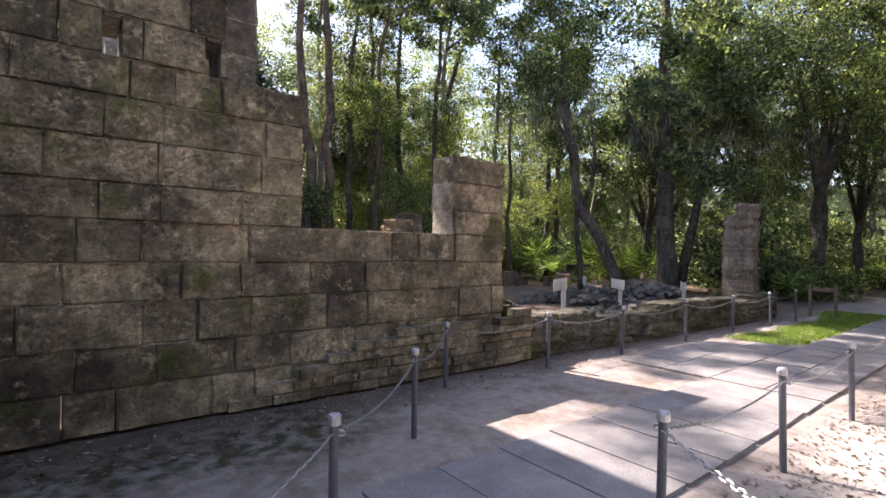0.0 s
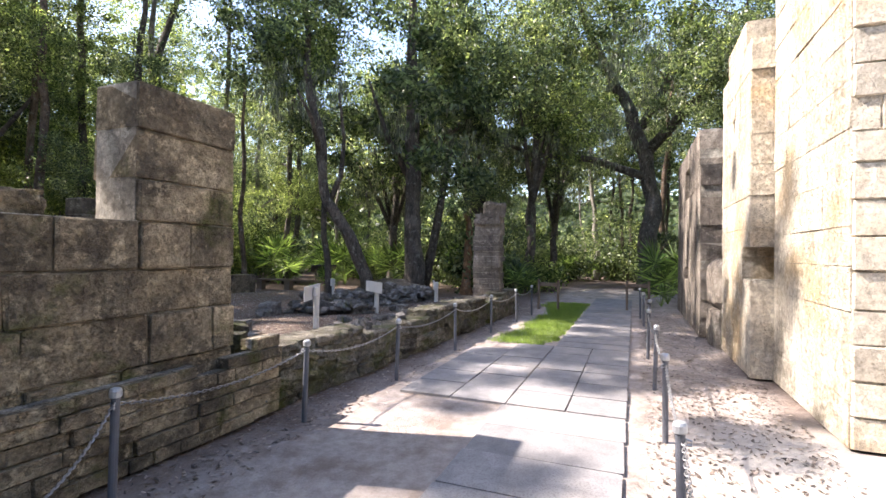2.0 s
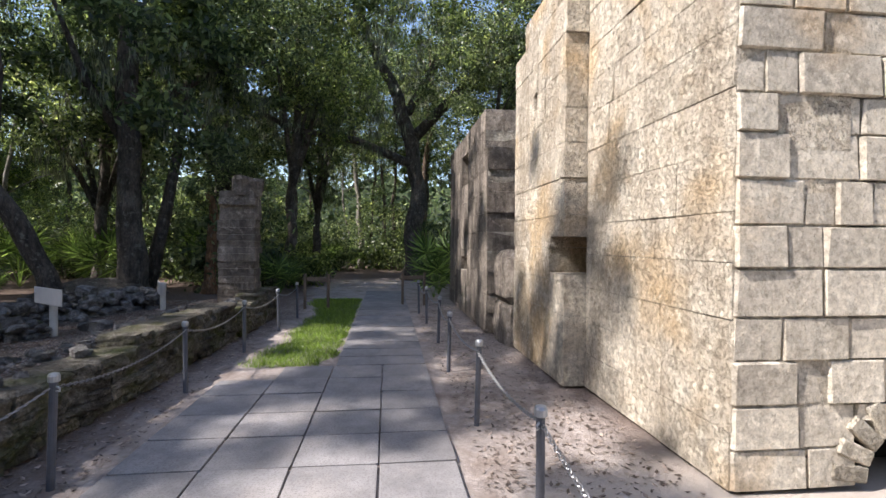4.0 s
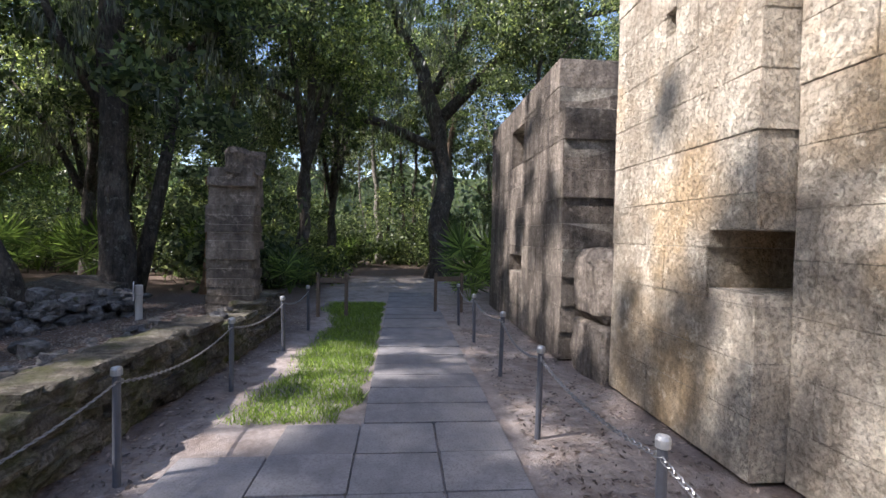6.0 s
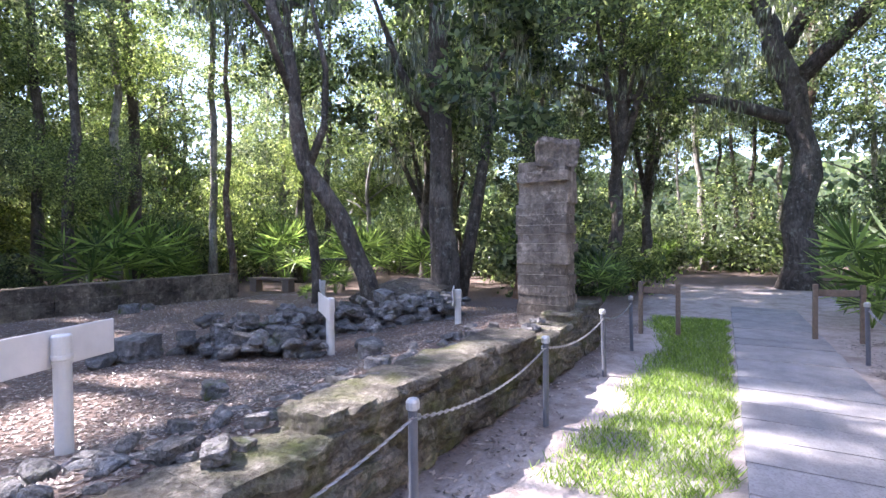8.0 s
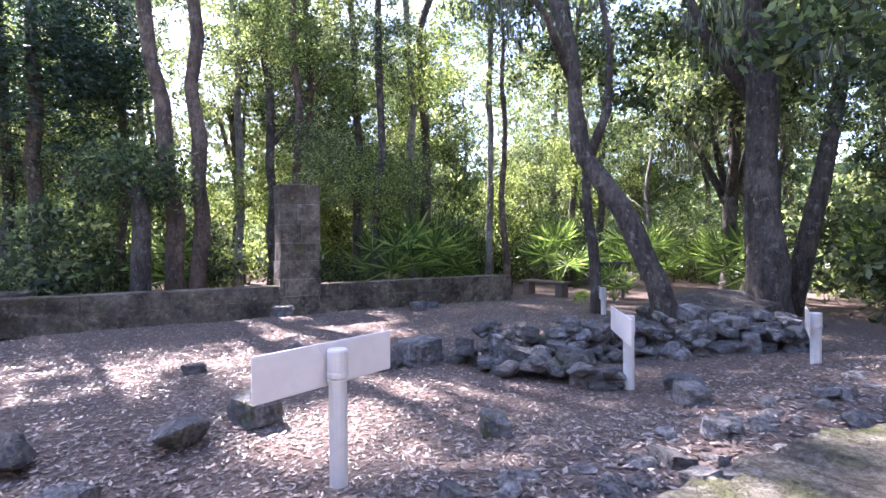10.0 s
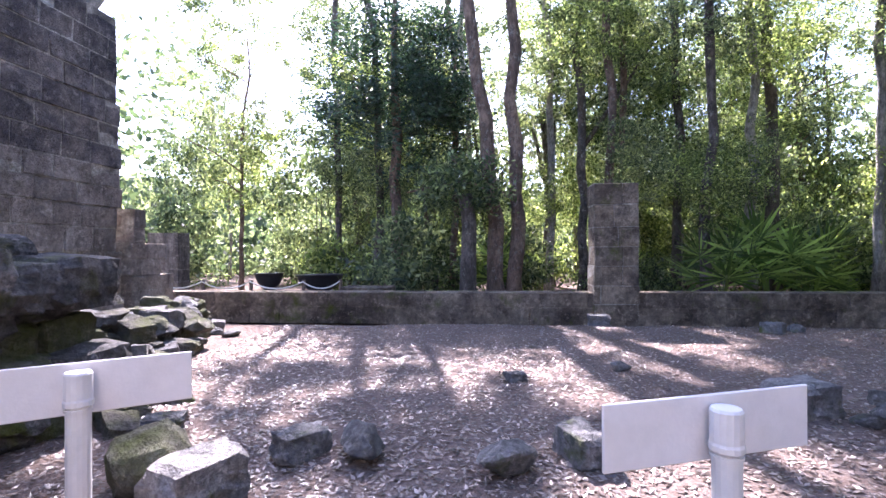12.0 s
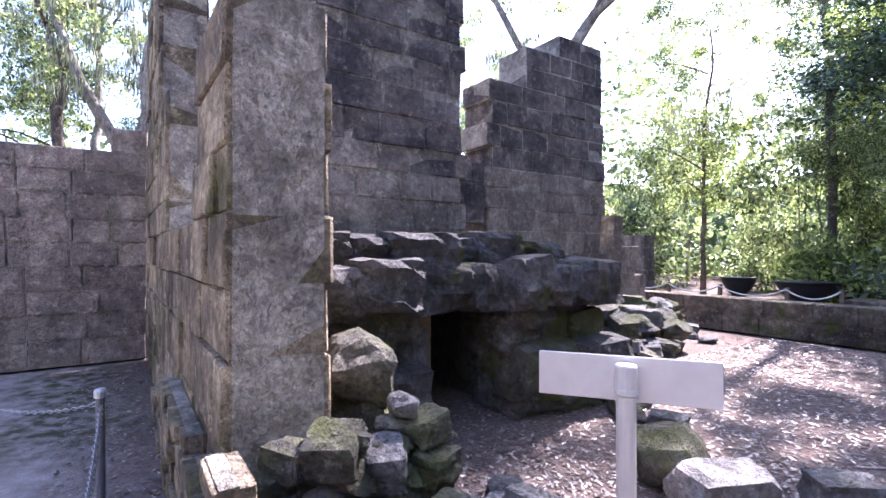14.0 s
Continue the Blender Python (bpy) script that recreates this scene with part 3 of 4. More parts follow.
    part("timber_prop", bm, TIMBER, ob, "upright weathered timber prop")
    bm = bmesh.new()
    box(bm, (3.45, 6.2, 1.14), (3.67, 6.75, 1.26), 0.012)
    part("timber_cap", bm, TIMBER, ob, "short timber cap on the prop")


hearth()


def arch_ring():
    """Small brick arch at the foot of the end wall."""
    ob = thing("brick_arch", (6.25, -1.46, 0), "small round-headed stone arch with a dark hollow", "arch")
    # The hollow's shade is painted as a near-black sheet behind the arch
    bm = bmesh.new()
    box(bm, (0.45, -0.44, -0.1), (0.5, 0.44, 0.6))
    part("hollow_back", bm, HOLLOW_SHADE, ob, "black sheet painting the shade in the hollow")
    n = 11
    for i in range(n):
        a = math.pi * (i + 0.5) / n
        bm = bmesh.new()
        box(bm, (-0.03, -0.055, 0.36), (0.3, 0.055, 0.62), 0.012)
        o = part("voussoir", bm, MORTAR_PALE, ob)
        o.matrix_local = Matrix.Translation((0, 0, 0.02)) @ Matrix.Rotation(a - math.pi / 2, 4, "X")


arch_ring()


def rounded_block():
    ob = thing("stone_block", pose(11.05, -0.16, 0, 0, 0, 3), "rounded pale block set on a plinth in the recess", "stone block")
    bm = bmesh.new()
    box(bm, (-0.45, -0.38, 0.6), (0.45, 0.38, 1.45), 0.12)
    bmesh.ops.subdivide_edges(bm, edges=bm.edges[:], cuts=3, use_grid_fill=True)
    for v in bm.verts:
        v.co += Vector((1, 1, 1)) * 0.05 * noise.noise(v.co * 4)
    part("rounded_top", bm, STONE_FAR, ob, "pale rounded upper block")
    bm = bmesh.new()
    box(bm, (-0.42, -0.36, -0.1), (0.42, 0.36, 0.6), 0.04)
    bmesh.ops.subdivide_edges(bm, edges=bm.edges[:], cuts=3, use_grid_fill=True)
    for v in bm.verts:
        v.co += Vector((1, 1, 0.2)) * 0.04 * noise.noise(v.co * 4)
    part("plinth", bm, STONE_FAR, ob)


rounded_block()


def pier_cap():
    bm = unit_slab(77)
    for v in bm.verts:
        v.co = Vector((v.co.x * 0.42, v.co.y * 0.5, v.co.z * 0.34))
    ob = part("cap_stone", bm, STONE_FAR)
    ob.matrix_world = pose(12.86, 4.62, 2.58, 4, -5, 20)
    tagged(ob, "rough dark cap stone on the slender pier", "stone")


pier_cap()


# ---- chain posts ----
def chain_post():
    ob = thing("chain_post", (0, 0, 0), "grey steel barrier post with a pale cap", "post", "posts along the path")
    bm = bmesh.new()
    tube(bm, [(0, 0, -0.1), (0, 0, 0.67)], [0.024, 0.024], 12)
    part("pole", bm, POST_GREY, ob, smooth=False)
    bm = bmesh.new()
    tube(bm, [(0, 0, 0.655), (0, 0, 0.66), (0, 0, 0.695), (0, 0, 0.71), (0, 0, 0.715)], [0.026, 0.034, 0.035, 0.028, 0.012], 12)
    part("cap", bm, POST_CAP, ob, "pale domed metal cap")
    bm = bmesh.new()
    tube(bm, [(0.02, 0, 0.63), (0.05, 0, 0.62), (0.05, 0, 0.60), (0.02, 0, 0.60)], [0.006] * 4, 6)
    part("eye_bolt", bm, POST_CAP, ob)
    return ob


def chain(a, b, sag):
    """A hanging chain of oval links, alternately turned."""
    a, b = Vector(a), Vector(b)
    n = int((b - a).length * 1.05 / 0.034)
    bm = bmesh.new()
    pts = [a.lerp(b, i / n) - Vector((0, 0, sag * 4 * (i / n) * (1 - i / n))) for i in range(n + 1)]
    for i in range(n):
        p, q = pts[i], pts[i + 1]
        d = (q - p).normalized()
        side = d.cross(Vector((0, 0, 1))).normalized()
        other = side.cross(d)
        wide = (side if i % 2 else other) * 0.3 + (other if i % 2 else side) * 0.95
        thin = wide.cross(d).normalized()
        c = (p + q) / 2
        ring = []
        for k in range(8):
            f = 2 * math.pi * k / 8
            centre = c + d * (math.cos(f) * 0.024) + wide * (math.sin(f) * 0.011)
            out = (d * math.cos(f) + wide * math.sin(f)).normalized()
            ring.append([bm.verts.new(centre + (out * math.cos(g) + thin * math.sin(g)) * 0.0042) for g in (0, 2.094, 4.189)])
        for k in range(8):
            for g in range(3):
                bm.faces.new((ring[k][g], ring[(k + 1) % 8][g], ring[(k + 1) % 8][(g + 1) % 3], ring[k][(g + 1) % 3]))
    ob = part("chain", bm, CHAIN)
    return tagged(ob, "slack galvanised chain hung between two posts", "chain", "chains along the path")


LEFT_POSTS = [(-0.15, 1.35), (1.06, 2.2), (2.3, 3.28), (3.42, 4.28), (5.14, 4.24), (6.75, 4.12), (8.76, 4.1), (10.57, 4.02), (12.3, 3.92), (13.75, 3.86)]
RIGHT_POSTS = [(1.75, -0.3), (2.46, 1.27), (4.12, 1.22), (5.9, 1.2), (7.6, 1.22), (9.34, 1.25), (11.03, 1.2), (12.7, 1.25), (14.2, 1.3)]
first = chain_post()
first.matrix_world = Matrix.Translation((*LEFT_POSTS[0], 0))
for line in (LEFT_POSTS, RIGHT_POSTS):
    for i, (x, y) in enumerate(line):
        if line is LEFT_POSTS and i == 0:
            continue
        copy_thing(first, pose(x, y, 0, rng.uniform(-1.5, 1.5), rng.uniform(-1.5, 1.5), rng.uniform(0, 360)))
    for (x0, y0), (x1, y1) in zip(line, line[1:]):
        chain((x0, y0, 0.62), (x1, y1, 0.62), rng.uniform(0.07, 0.12))


def barrier(x, y, turn):
    ob = thing("barrier", pose(x, y, 0, 0, 0, turn), "low dark timber barrier at the path's end", "barrier", "barriers at the path's end")
    for dx in (-0.28, 0.28):
        bm = bmesh.new()
        box(bm, (dx - 0.03, -0.03, -0.1), (dx + 0.03, 0.03, 0.8), 0.008)
        part("post", bm, TIMBER, ob)
    bm = bmesh.new()
    box(bm, (-0.3, -0.05, 0.62), (0.3, -0.03, 0.72), 0.006)
    part("rail", bm, TIMBER, ob)


barrier(15.0, 3.65, 78)
barrier(15.6, 1.35, 100)


# ---- signs ----
def sign(x, y, top, turn, width=0.92, height=0.21, label="white blank-backed sign board on a round plastic post", printed=False):
    z = ground_height(x, y)
    ob = thing("sign", pose(x, y, z, 0, 0, turn), label, "sign", "signs in the enclosure")
    h = top - z
    bm = bmesh.new()
    tube(bm, [(0, 0, -0.1), (0, 0, h - 0.13)], [0.05, 0.05], 16)
    part("post", bm, PVC, ob, smooth=False)
    bm = bmesh.new()
    tube(bm, [(0, 0, h - 0.16), (0, 0, h - 0.15), (0, 0, h - 0.13), (0, 0, h - 0.12), (0, 0, h - 0.01), (0, 0, h)], [0.051, 0.06, 0.06, 0.056, 0.056, 0.05], 16)
    part("cap", bm, PVC, ob, "pale plastic cap with a rounded collar")
    bm = bmesh.new()
    tube(bm, [(0, 0, h - 0.175), (0, 0, h - 0.165)], [0.056, 0.056], 16)
    part("ring", bm, PVC, ob)
    bm = bmesh.new()
    box(bm, (-width / 2, 0.062, h - height - 0.0), (width / 2, 0.076, h + 0.03), 0.004)
    board = part("board", bm, SIGN_WHITE, ob, "thin white rectangular board")
    if printed:
        for k in range(3):
            bm = bmesh.new()
            box(bm, (-width * 0.38, 0.052, h - 0.05 - k * 0.05), (width * 0.38, 0.0615, h - 0.03 - k * 0.05))
            part("text_line", bm, PRINT, board)
    return ob


sign(5.5, 6.55, 0.96, 36)
sign(8.2, 6.36, 0.93, 21)
sign(11.1, 6.85, 0.82, 52)
sign(13.3, 6.3, 0.74, 27, 0.6)
sign(14.75, 10.5, 0.62, 50, 0.5, 0.22, "small white printed sign on a thin post", True)


def reading_stand(x, y, turn):
    ob = thing("reading_stand", pose(x, y, -0.03, 0, 0, turn), "dark slanted information stand under the trees", "information stand")
    for dx in (-0.3, 0.3):
        bm = bmesh.new()
        box(bm, (dx - 0.04, -0.04, -0.05), (dx + 0.04, 0.04, 0.8), 0.008)
        part("leg", bm, TIMBER, ob)
    bm = bmesh.new()
    box(bm, (-0.5, -0.3, -0.03), (0.5, 0.3, 0.03), 0.01)
    o = part("panel", bm, IRON, ob)
    o.matrix_local = pose(0, 0, 0.86, 25)


def low_bench(x, y, turn):
    ob = thing("bench", pose(x, y, -0.03, 0, 0, turn), "plain dark plank bench among the trees", "bench")
    bm = bmesh.new()
    box(bm, (-0.8, -0.17, 0.36), (0.8, 0.17, 0.43), 0.01)
    part("seat", bm, TIMBER, ob)
    for dx in (-0.6, 0.6):
        bm = bmesh.new()
        box(bm, (dx - 0.12, -0.15, -0.05), (dx + 0.12, 0.15, 0.358), 0.01)
        part("leg", bm, TIMBER, ob)


reading_stand(18.0, 13.2, 130)
low_bench(17.0, 14.8, 100)


def kettle(x, y, size):
    ob = thing("kettle", (x, y, 0.0), "black cast-iron sugar kettle on a stand behind the wall", "kettle", "kettles behind the wall")
    bm = bmesh.new()
    tube(bm, [(0, 0, 0.30), (0, 0, 0.36), (0, 0, 0.5), (0, 0, 0.68), (0, 0, 0.80), (0, 0, 0.82), (0, 0, 0.815)],
         [0.14 * size, 0.26 * size, 0.42 * size, 0.52 * size, 0.56 * size, 0.62 * size, 0.52 * size], 24)
    part("bowl", bm, IRON, ob, smooth=True)
    bm = bmesh.new()
    tube(bm, [(0, 0, -0.05), (0, 0, 0.32)], [0.3 * size, 0.24 * size], 12)
    part("stand", bm, IRON, ob)


kettle(2.3, 18.4, 1.2)
kettle(0.3, 19.3, 0.8)


def rope_line(points, label):
    bm = bmesh.new()
    pts = []
    for a, b in zip(points, points[1:]):
        for i in range(8):
            k = i / 8
            p = Vector(a).lerp(Vector(b), k)
            pts.append(p - Vector((0, 0, 0.18 * 4 * k * (1 - k))))
    pts.append(Vector(points[-1]))
    tube(bm, pts, [0.018] * len(pts), 6)
    ob = part("rope", bm, ROPE)
    return tagged(ob, label, "rope")


stakes = [(-1.6, 16.6), (-0.1, 16.4), (1.2, 16.4), (2.6, 16.4), (3.5, 16.6)]
for x, y in stakes:
    bm = bmesh.new()
    box(bm, (-0.04, -0.04, -0.1), (0.04, 0.04, 0.78), 0.008)
    o = part("stake", bm, TIMBER)
    o.matrix_world = Matrix.Translation((x, y, 0))
    tagged(o, "short timber rope stake behind the back wall", "stake", "stakes behind the wall")
rope_line([(x, y - 0.06, 0.74) for x, y in stakes], "pale slack rope strung before the kettles")
bm = bmesh.new()
box(bm, (3.8, 15.6, -0.05), (5.0, 16.3, 0.66), 0.02)
tagged(part("stone_plinth", bm, STONE_BACK), "low square stone plinth behind the wall", "plinth")
wall_core("wall_outbuilding", (-2.1, 17.0), (-1.2, 17.0), 0.5, steps((0, 1.9)), 0.36, "broken stub of a distant stone wall", STONE_FAR, MORTAR, 0.5)

# ---- trees ----
def leaf_cloud(name, n, radius, height, size, mat, seed, clumps=60, spread=0.55, droop=0.0, glint=None):
    """Leaves gathered in clumps through an uneven crown; z runs from 0 to height."""
    g = np.random.RandomState(seed)
    u = g.normal(size=(clumps, 3))
    u /= np.linalg.norm(u, axis=1)[:, None]
    k = g.uniform(0.25, 1.0, clumps) ** 0.6
    c = u * k[:, None] * np.array([radius, radius, height / 2]) * g.uniform(0.75, 1.15, (clumps, 1))
    c[:, 2] += height / 2
    which = g.randint(0, clumps, n)
    p = c[which] + g.normal(size=(n, 3)) * spread * np.array([1, 1, 0.65]) * g.uniform(0.5, 1.3, clumps)[which][:, None]
    a = g.normal(size=(n, 3))
    a /= np.linalg.norm(a, axis=1)[:, None]
    b = np.cross(a, g.normal(size=(n, 3)))
    b /= np.linalg.norm(b, axis=1)[:, None]
    if droop:
        a = a * 0.25 + np.array([0, 0, -1.0])
    s = size * g.uniform(0.6, 1.35, n)[:, None]
    w = (0.42 if not droop else 0.16)
    quads = np.stack([p - a * s / 2, p + b * s * w * 0.5, p + a * s / 2, p - b * s * w * 0.5], axis=1)
    me = soup(name, quads, mat)
    # some leaves take the brighter colour as painted sun sparkle
    if glint:
        me.materials.append(glint)
        me.polygons.foreach_set("material_index", (g.uniform(size=n) < np.where(g.uniform(size=clumps) < 0.2, 0.6, 0.1)[which]).astype(int))
    return me


CROWNS = [leaf_cloud("oak_crown", 7600, 2.7, 5.6, 0.16, LEAF_OAK, 1, 44, 0.38, glint=LEAF_GLINT), leaf_cloud("oak_crown", 7600, 3.0, 4.8, 0.16, LEAF_OAK, 2, 40, 0.38, glint=LEAF_GLINT),
          leaf_cloud("light_crown", 6000, 2.3, 6.2, 0.16, LEAF_FAR, 3, 40, 0.4, glint=LEAF_GLINT), leaf_cloud("light_crown", 5600, 2.4, 5.0, 0.16, LEAF_BRIGHT, 4, 36, 0.4, glint=LEAF_GLINT)]
# Open clumpy crowns, hung above the view to cast dapples
DAPPLE_TOPS = [leaf_cloud("dapple_crown", 4600, 3.9, 2.6, 0.2, LEAF_OAK, 31, 24, 0.24), leaf_cloud("dapple_crown", 4600, 4.2, 2.4, 0.2, LEAF_OAK, 32, 22, 0.25)]
DENSE = [leaf_cloud("oak_crown", 6500, 3.3, 5.0, 0.15, LEAF_OAK, 41, 40, 0.34, glint=LEAF_GLINT), leaf_cloud("oak_crown", 6500, 3.1, 5.4, 0.15, LEAF_OAK, 42, 38, 0.34, glint=LEAF_GLINT)]
HIGH = [leaf_cloud("high_crown", 3000, 3.2, 3.2, 0.2, LEAF_OAK, 21, 11, 0.3), leaf_cloud("high_crown", 2800, 3.1, 3.0, 0.2, LEAF_OAK, 22, 10, 0.3)]
CEDAR = leaf_cloud("cedar_crown", 14000, 2.1, 7.5, 0.15, LEAF_CEDAR, 5, 90, 0.42)
SHRUBS = [leaf_cloud("shrub_leaves", 2600, 1.1, 1.7, 0.16, LEAF_BRIGHT, 6, 26, 0.28), leaf_cloud("shrub_leaves", 2600, 1.2, 2.2, 0.17, LEAF_FAR, 7, 26, 0.32), leaf_cloud("shrub_leaves", 2600, 1.3, 1.5, 0.16, LEAF_OAK, 8, 24, 0.32)]
HANGING = [leaf_cloud("hanging_moss", 2200, 2.3, 4.0, 0.26, MOSS_HANG, 9, 60, 0.16, 1.0), leaf_cloud("hanging_moss", 1600, 2.0, 3.0, 0.24, MOSS_HANG, 10, 45, 0.16, 1.0)]


def tree(points, radii, bark, crowns, label, limbs=(), moss=(), category="tree", group=""):
    """points: the trunk's line; crowns: (mesh, place, scale, turn); limbs: (points, radii)."""
    x, y, z = points[0]
    ob = thing("tree", (x, y, 0), label, category, group)
    o0 = Vector((x, y, 0))
    bm = bmesh.new()
    fine, fr = [], []
    pts = [Vector(p) - o0 for p in points]
    for i in range(len(pts) - 1):
        for k in (0, 0.25, 0.5, 0.75):
            q = pts[i].lerp(pts[i + 1], k)
            fine.append(q + Vector((noise.noise(q * 0.6 + o0), noise.noise(q * 0.7 + o0 * 1.3), 0)) * 0.24 * min(1, q.z / 2))
            fr.append((radii[i] + (radii[i + 1] - radii[i]) * k) * (1 + 0.22 * noise.noise(q * 0.9 + o0 * 2)))
    fine.append(pts[-1]), fr.append(radii[-1])
    fine[0] = pts[0] - Vector((0, 0, 0.2))
    fr[0] = radii[0] * 1.45
    tube(bm, fine, fr, 10)
    part("trunk", bm, bark, ob, smooth=True)
    for lp, lr in limbs:
        bm = bmesh.new()
        tube(bm, [Vector(p) - o0 for p in lp], lr, 7)
        part("limb", bm, bark, ob, smooth=True)
    for mesh, place, scale, turn in crowns:
        o = part("crown", mesh, None, ob)
        o.matrix_local = Matrix.LocRotScale(Vector(place) - o0, Euler((0, 0, turn)), scale if isinstance(scale, Vector) else Vector((scale,) * 3))
    for mesh, place, scale in moss:
        o = part("hanging_moss", mesh, None, ob, "grey hanging moss strands")
        o.matrix_local = Matrix.LocRotScale(Vector(place) - o0, None, Vector((scale,) * 3))
    return ob


def wood_tree(x, y, seed, tall=None, group="trees of the wood"):
    r = random.Random(seed)
    h = tall or r.uniform(11, 17)
    lean = Vector((r.uniform(-1, 1), r.uniform(-1, 1), 0)) * 0.9
    base = Vector((x, y, -0.03))
    rad = r.uniform(0.07, 0.19)
    pts = [base + lean * (k ** 1.5) + Vector((0, 0, h * 0.8 * k)) for k in (0, 0.2, 0.45, 0.7, 1)]
    bark, tone = r.choice(((BARK, "dark-barked"), (BARK, "dark-barked"), (BARK_BROWN, "brown-barked"), (BARK_PALE, "pale-barked")))
    limbs, crowns, moss = [], [], []
    for k in range(r.randint(3, 5)):
        f = r.uniform(0.3, 0.9)
        p = base + lean * f ** 1.5 + Vector((0, 0, h * 0.8 * f))
        a = r.uniform(0, 6.28)
        d = Vector((math.cos(a), math.sin(a), r.uniform(0.2, 0.7))) * r.uniform(1.2, 2.6)
        limbs.append(([p, p + d * 0.5 + Vector((0, 0, 0.15)), p + d], [rad * 0.4, rad * 0.28, 0.02]))
    for k in range(1 if 16 < y < 23 and -6 < x < 21 else 2):
        m = r.choice(CROWNS if y > 16 else CROWNS[:2] + CROWNS[:3])
        sc = r.uniform(0.7, 1.05)
        crowns.append((m, pts[-1] + Vector((r.uniform(-1, 1), r.uniform(-1, 1), -h * (0.42 if k == 0 and not (16 < y < 23 and -6 < x < 21) else 0.12) + r.uniform(-1, 1))), sc * (0.85 if k == 0 else 1), r.uniform(0, 6.28)))
    if 21 < y < 36:
        for k in range(2):
            crowns.append((r.choice(CROWNS[2:]), base + lean * 0.5 + Vector((r.uniform(-1.5, 1.5), r.uniform(-0.5, 1.5), r.uniform(1.6, 4.2))), r.uniform(0.7, 1.0), r.uniform(0, 6.28)))
    if r.random() < 0.6:
        moss.append((r.choice(HANGING), pts[-2] + Vector((0, 0, -2.0)), r.uniform(0.7, 1.1)))
    return tree(pts, [rad * 1.15, rad, rad * 0.85, rad * 0.65, rad * 0.3], bark, crowns, "slender " + tone + " woodland tree hung with leaves", limbs, moss, group=group)


# trees that stand out
tree([(15.0, 9.25, 0), (14.85, 9.4, 0.8), (14.5, 9.85, 2.0), (14.15, 10.25, 3.1), (13.95, 10.35, 4.3), (13.6, 10.5, 6.2), (13.4, 10.8, 9.0), (13.5, 11.0, 10.8)], [0.25, 0.21, 0.19, 0.18, 0.13, 0.10, 0.08, 0.04], BARK,
     [(CROWNS[0], (13.8, 11.5, 6.5), 1.0, 0.4), (CROWNS[1], (14.4, 12.0, 9.5), 1.0, 2.0), (CROWNS[0], (15.8, 12.3, 5.0), 0.7, 1.0)], "old oak leaning hard over a dark root mound",
     [([(14.15, 10.25, 3.1), (14.35, 10.0, 3.9), (14.2, 9.8, 5.0), (13.6, 9.6, 6.2)], [0.1, 0.08, 0.06, 0.03]), ([(13.9, 10.4, 4.4), (13.1, 10.2, 5.4), (12.2, 10.0, 5.9)], [0.08, 0.06, 0.03]), ([(13.7, 10.5, 5.6), (14.8, 11.4, 7.0), (16.0, 12.2, 7.6)], [0.08, 0.06, 0.03])], [(HANGING[0], (14.0, 11.2, 5.0), 0.8)])
tree([(14.8, 10.7, 0), (14.75, 10.75, 2), (14.4, 10.95, 4.5), (14.2, 11.2, 8)], [0.12, 0.10, 0.085, 0.05], BARK, [(CROWNS[3], (14.0, 11.3, 6.5), 0.7, 1.5)], "thin dark tree beside the leaning oak")
tree([(17.1, 8.75, 0), (17.1, 8.75, 2), (17.05, 8.8, 4.5), (17.1, 8.9, 8), (17.2, 9.0, 12)], [0.36, 0.3, 0.27, 0.2, 0.1], BARK,
     [(HIGH[1], (17.2, 9.0, 5.6), 1.25, 0.2), (CROWNS[1], (17.0, 8.6, 8.0), 1.25, 1.2), (CROWNS[1], (18.6, 7.0, 5.5), 0.95, 2.2), (HIGH[0], (17.0, 7.4, 3.6), 1.1, 0.3), (HIGH[1], (18.0, 10.4, 4.2), 1.1, 1.3), (CROWNS[1], (20.0, 8.6, 6.0), 0.9, 0.8)], "broad dark oak with several stems and hanging moss",
     [([(17.6, 8.6, 0), (17.9, 8.2, 2.5), (18.2, 7.7, 6.0)], [0.2, 0.16, 0.08]), ([(17.5, 8.9, 3.8), (16.6, 9.6, 5.6), (15.8, 9.9, 7.4)], [0.14, 0.1, 0.04]), ([(17.4, 8.7, 5), (18.4, 7.0, 6.6), (19.2, 5.6, 7.2)], [0.13, 0.09, 0.03])], [(HANGING[0], (17.2, 8.4, 4.0), 1.0), (HANGING[1], (18.4, 6.8, 4.5), 0.8)])
tree([(18.6, 7.3, 0), (18.65, 7.25, 1.4), (18.5, 7.3, 3.0)], [0.2, 0.15, 0.1], BARK_RED, [(CROWNS[1], (18.4, 7.4, 2.6), 0.5, 0)], "short orange-barked cedar stem", category="tree")
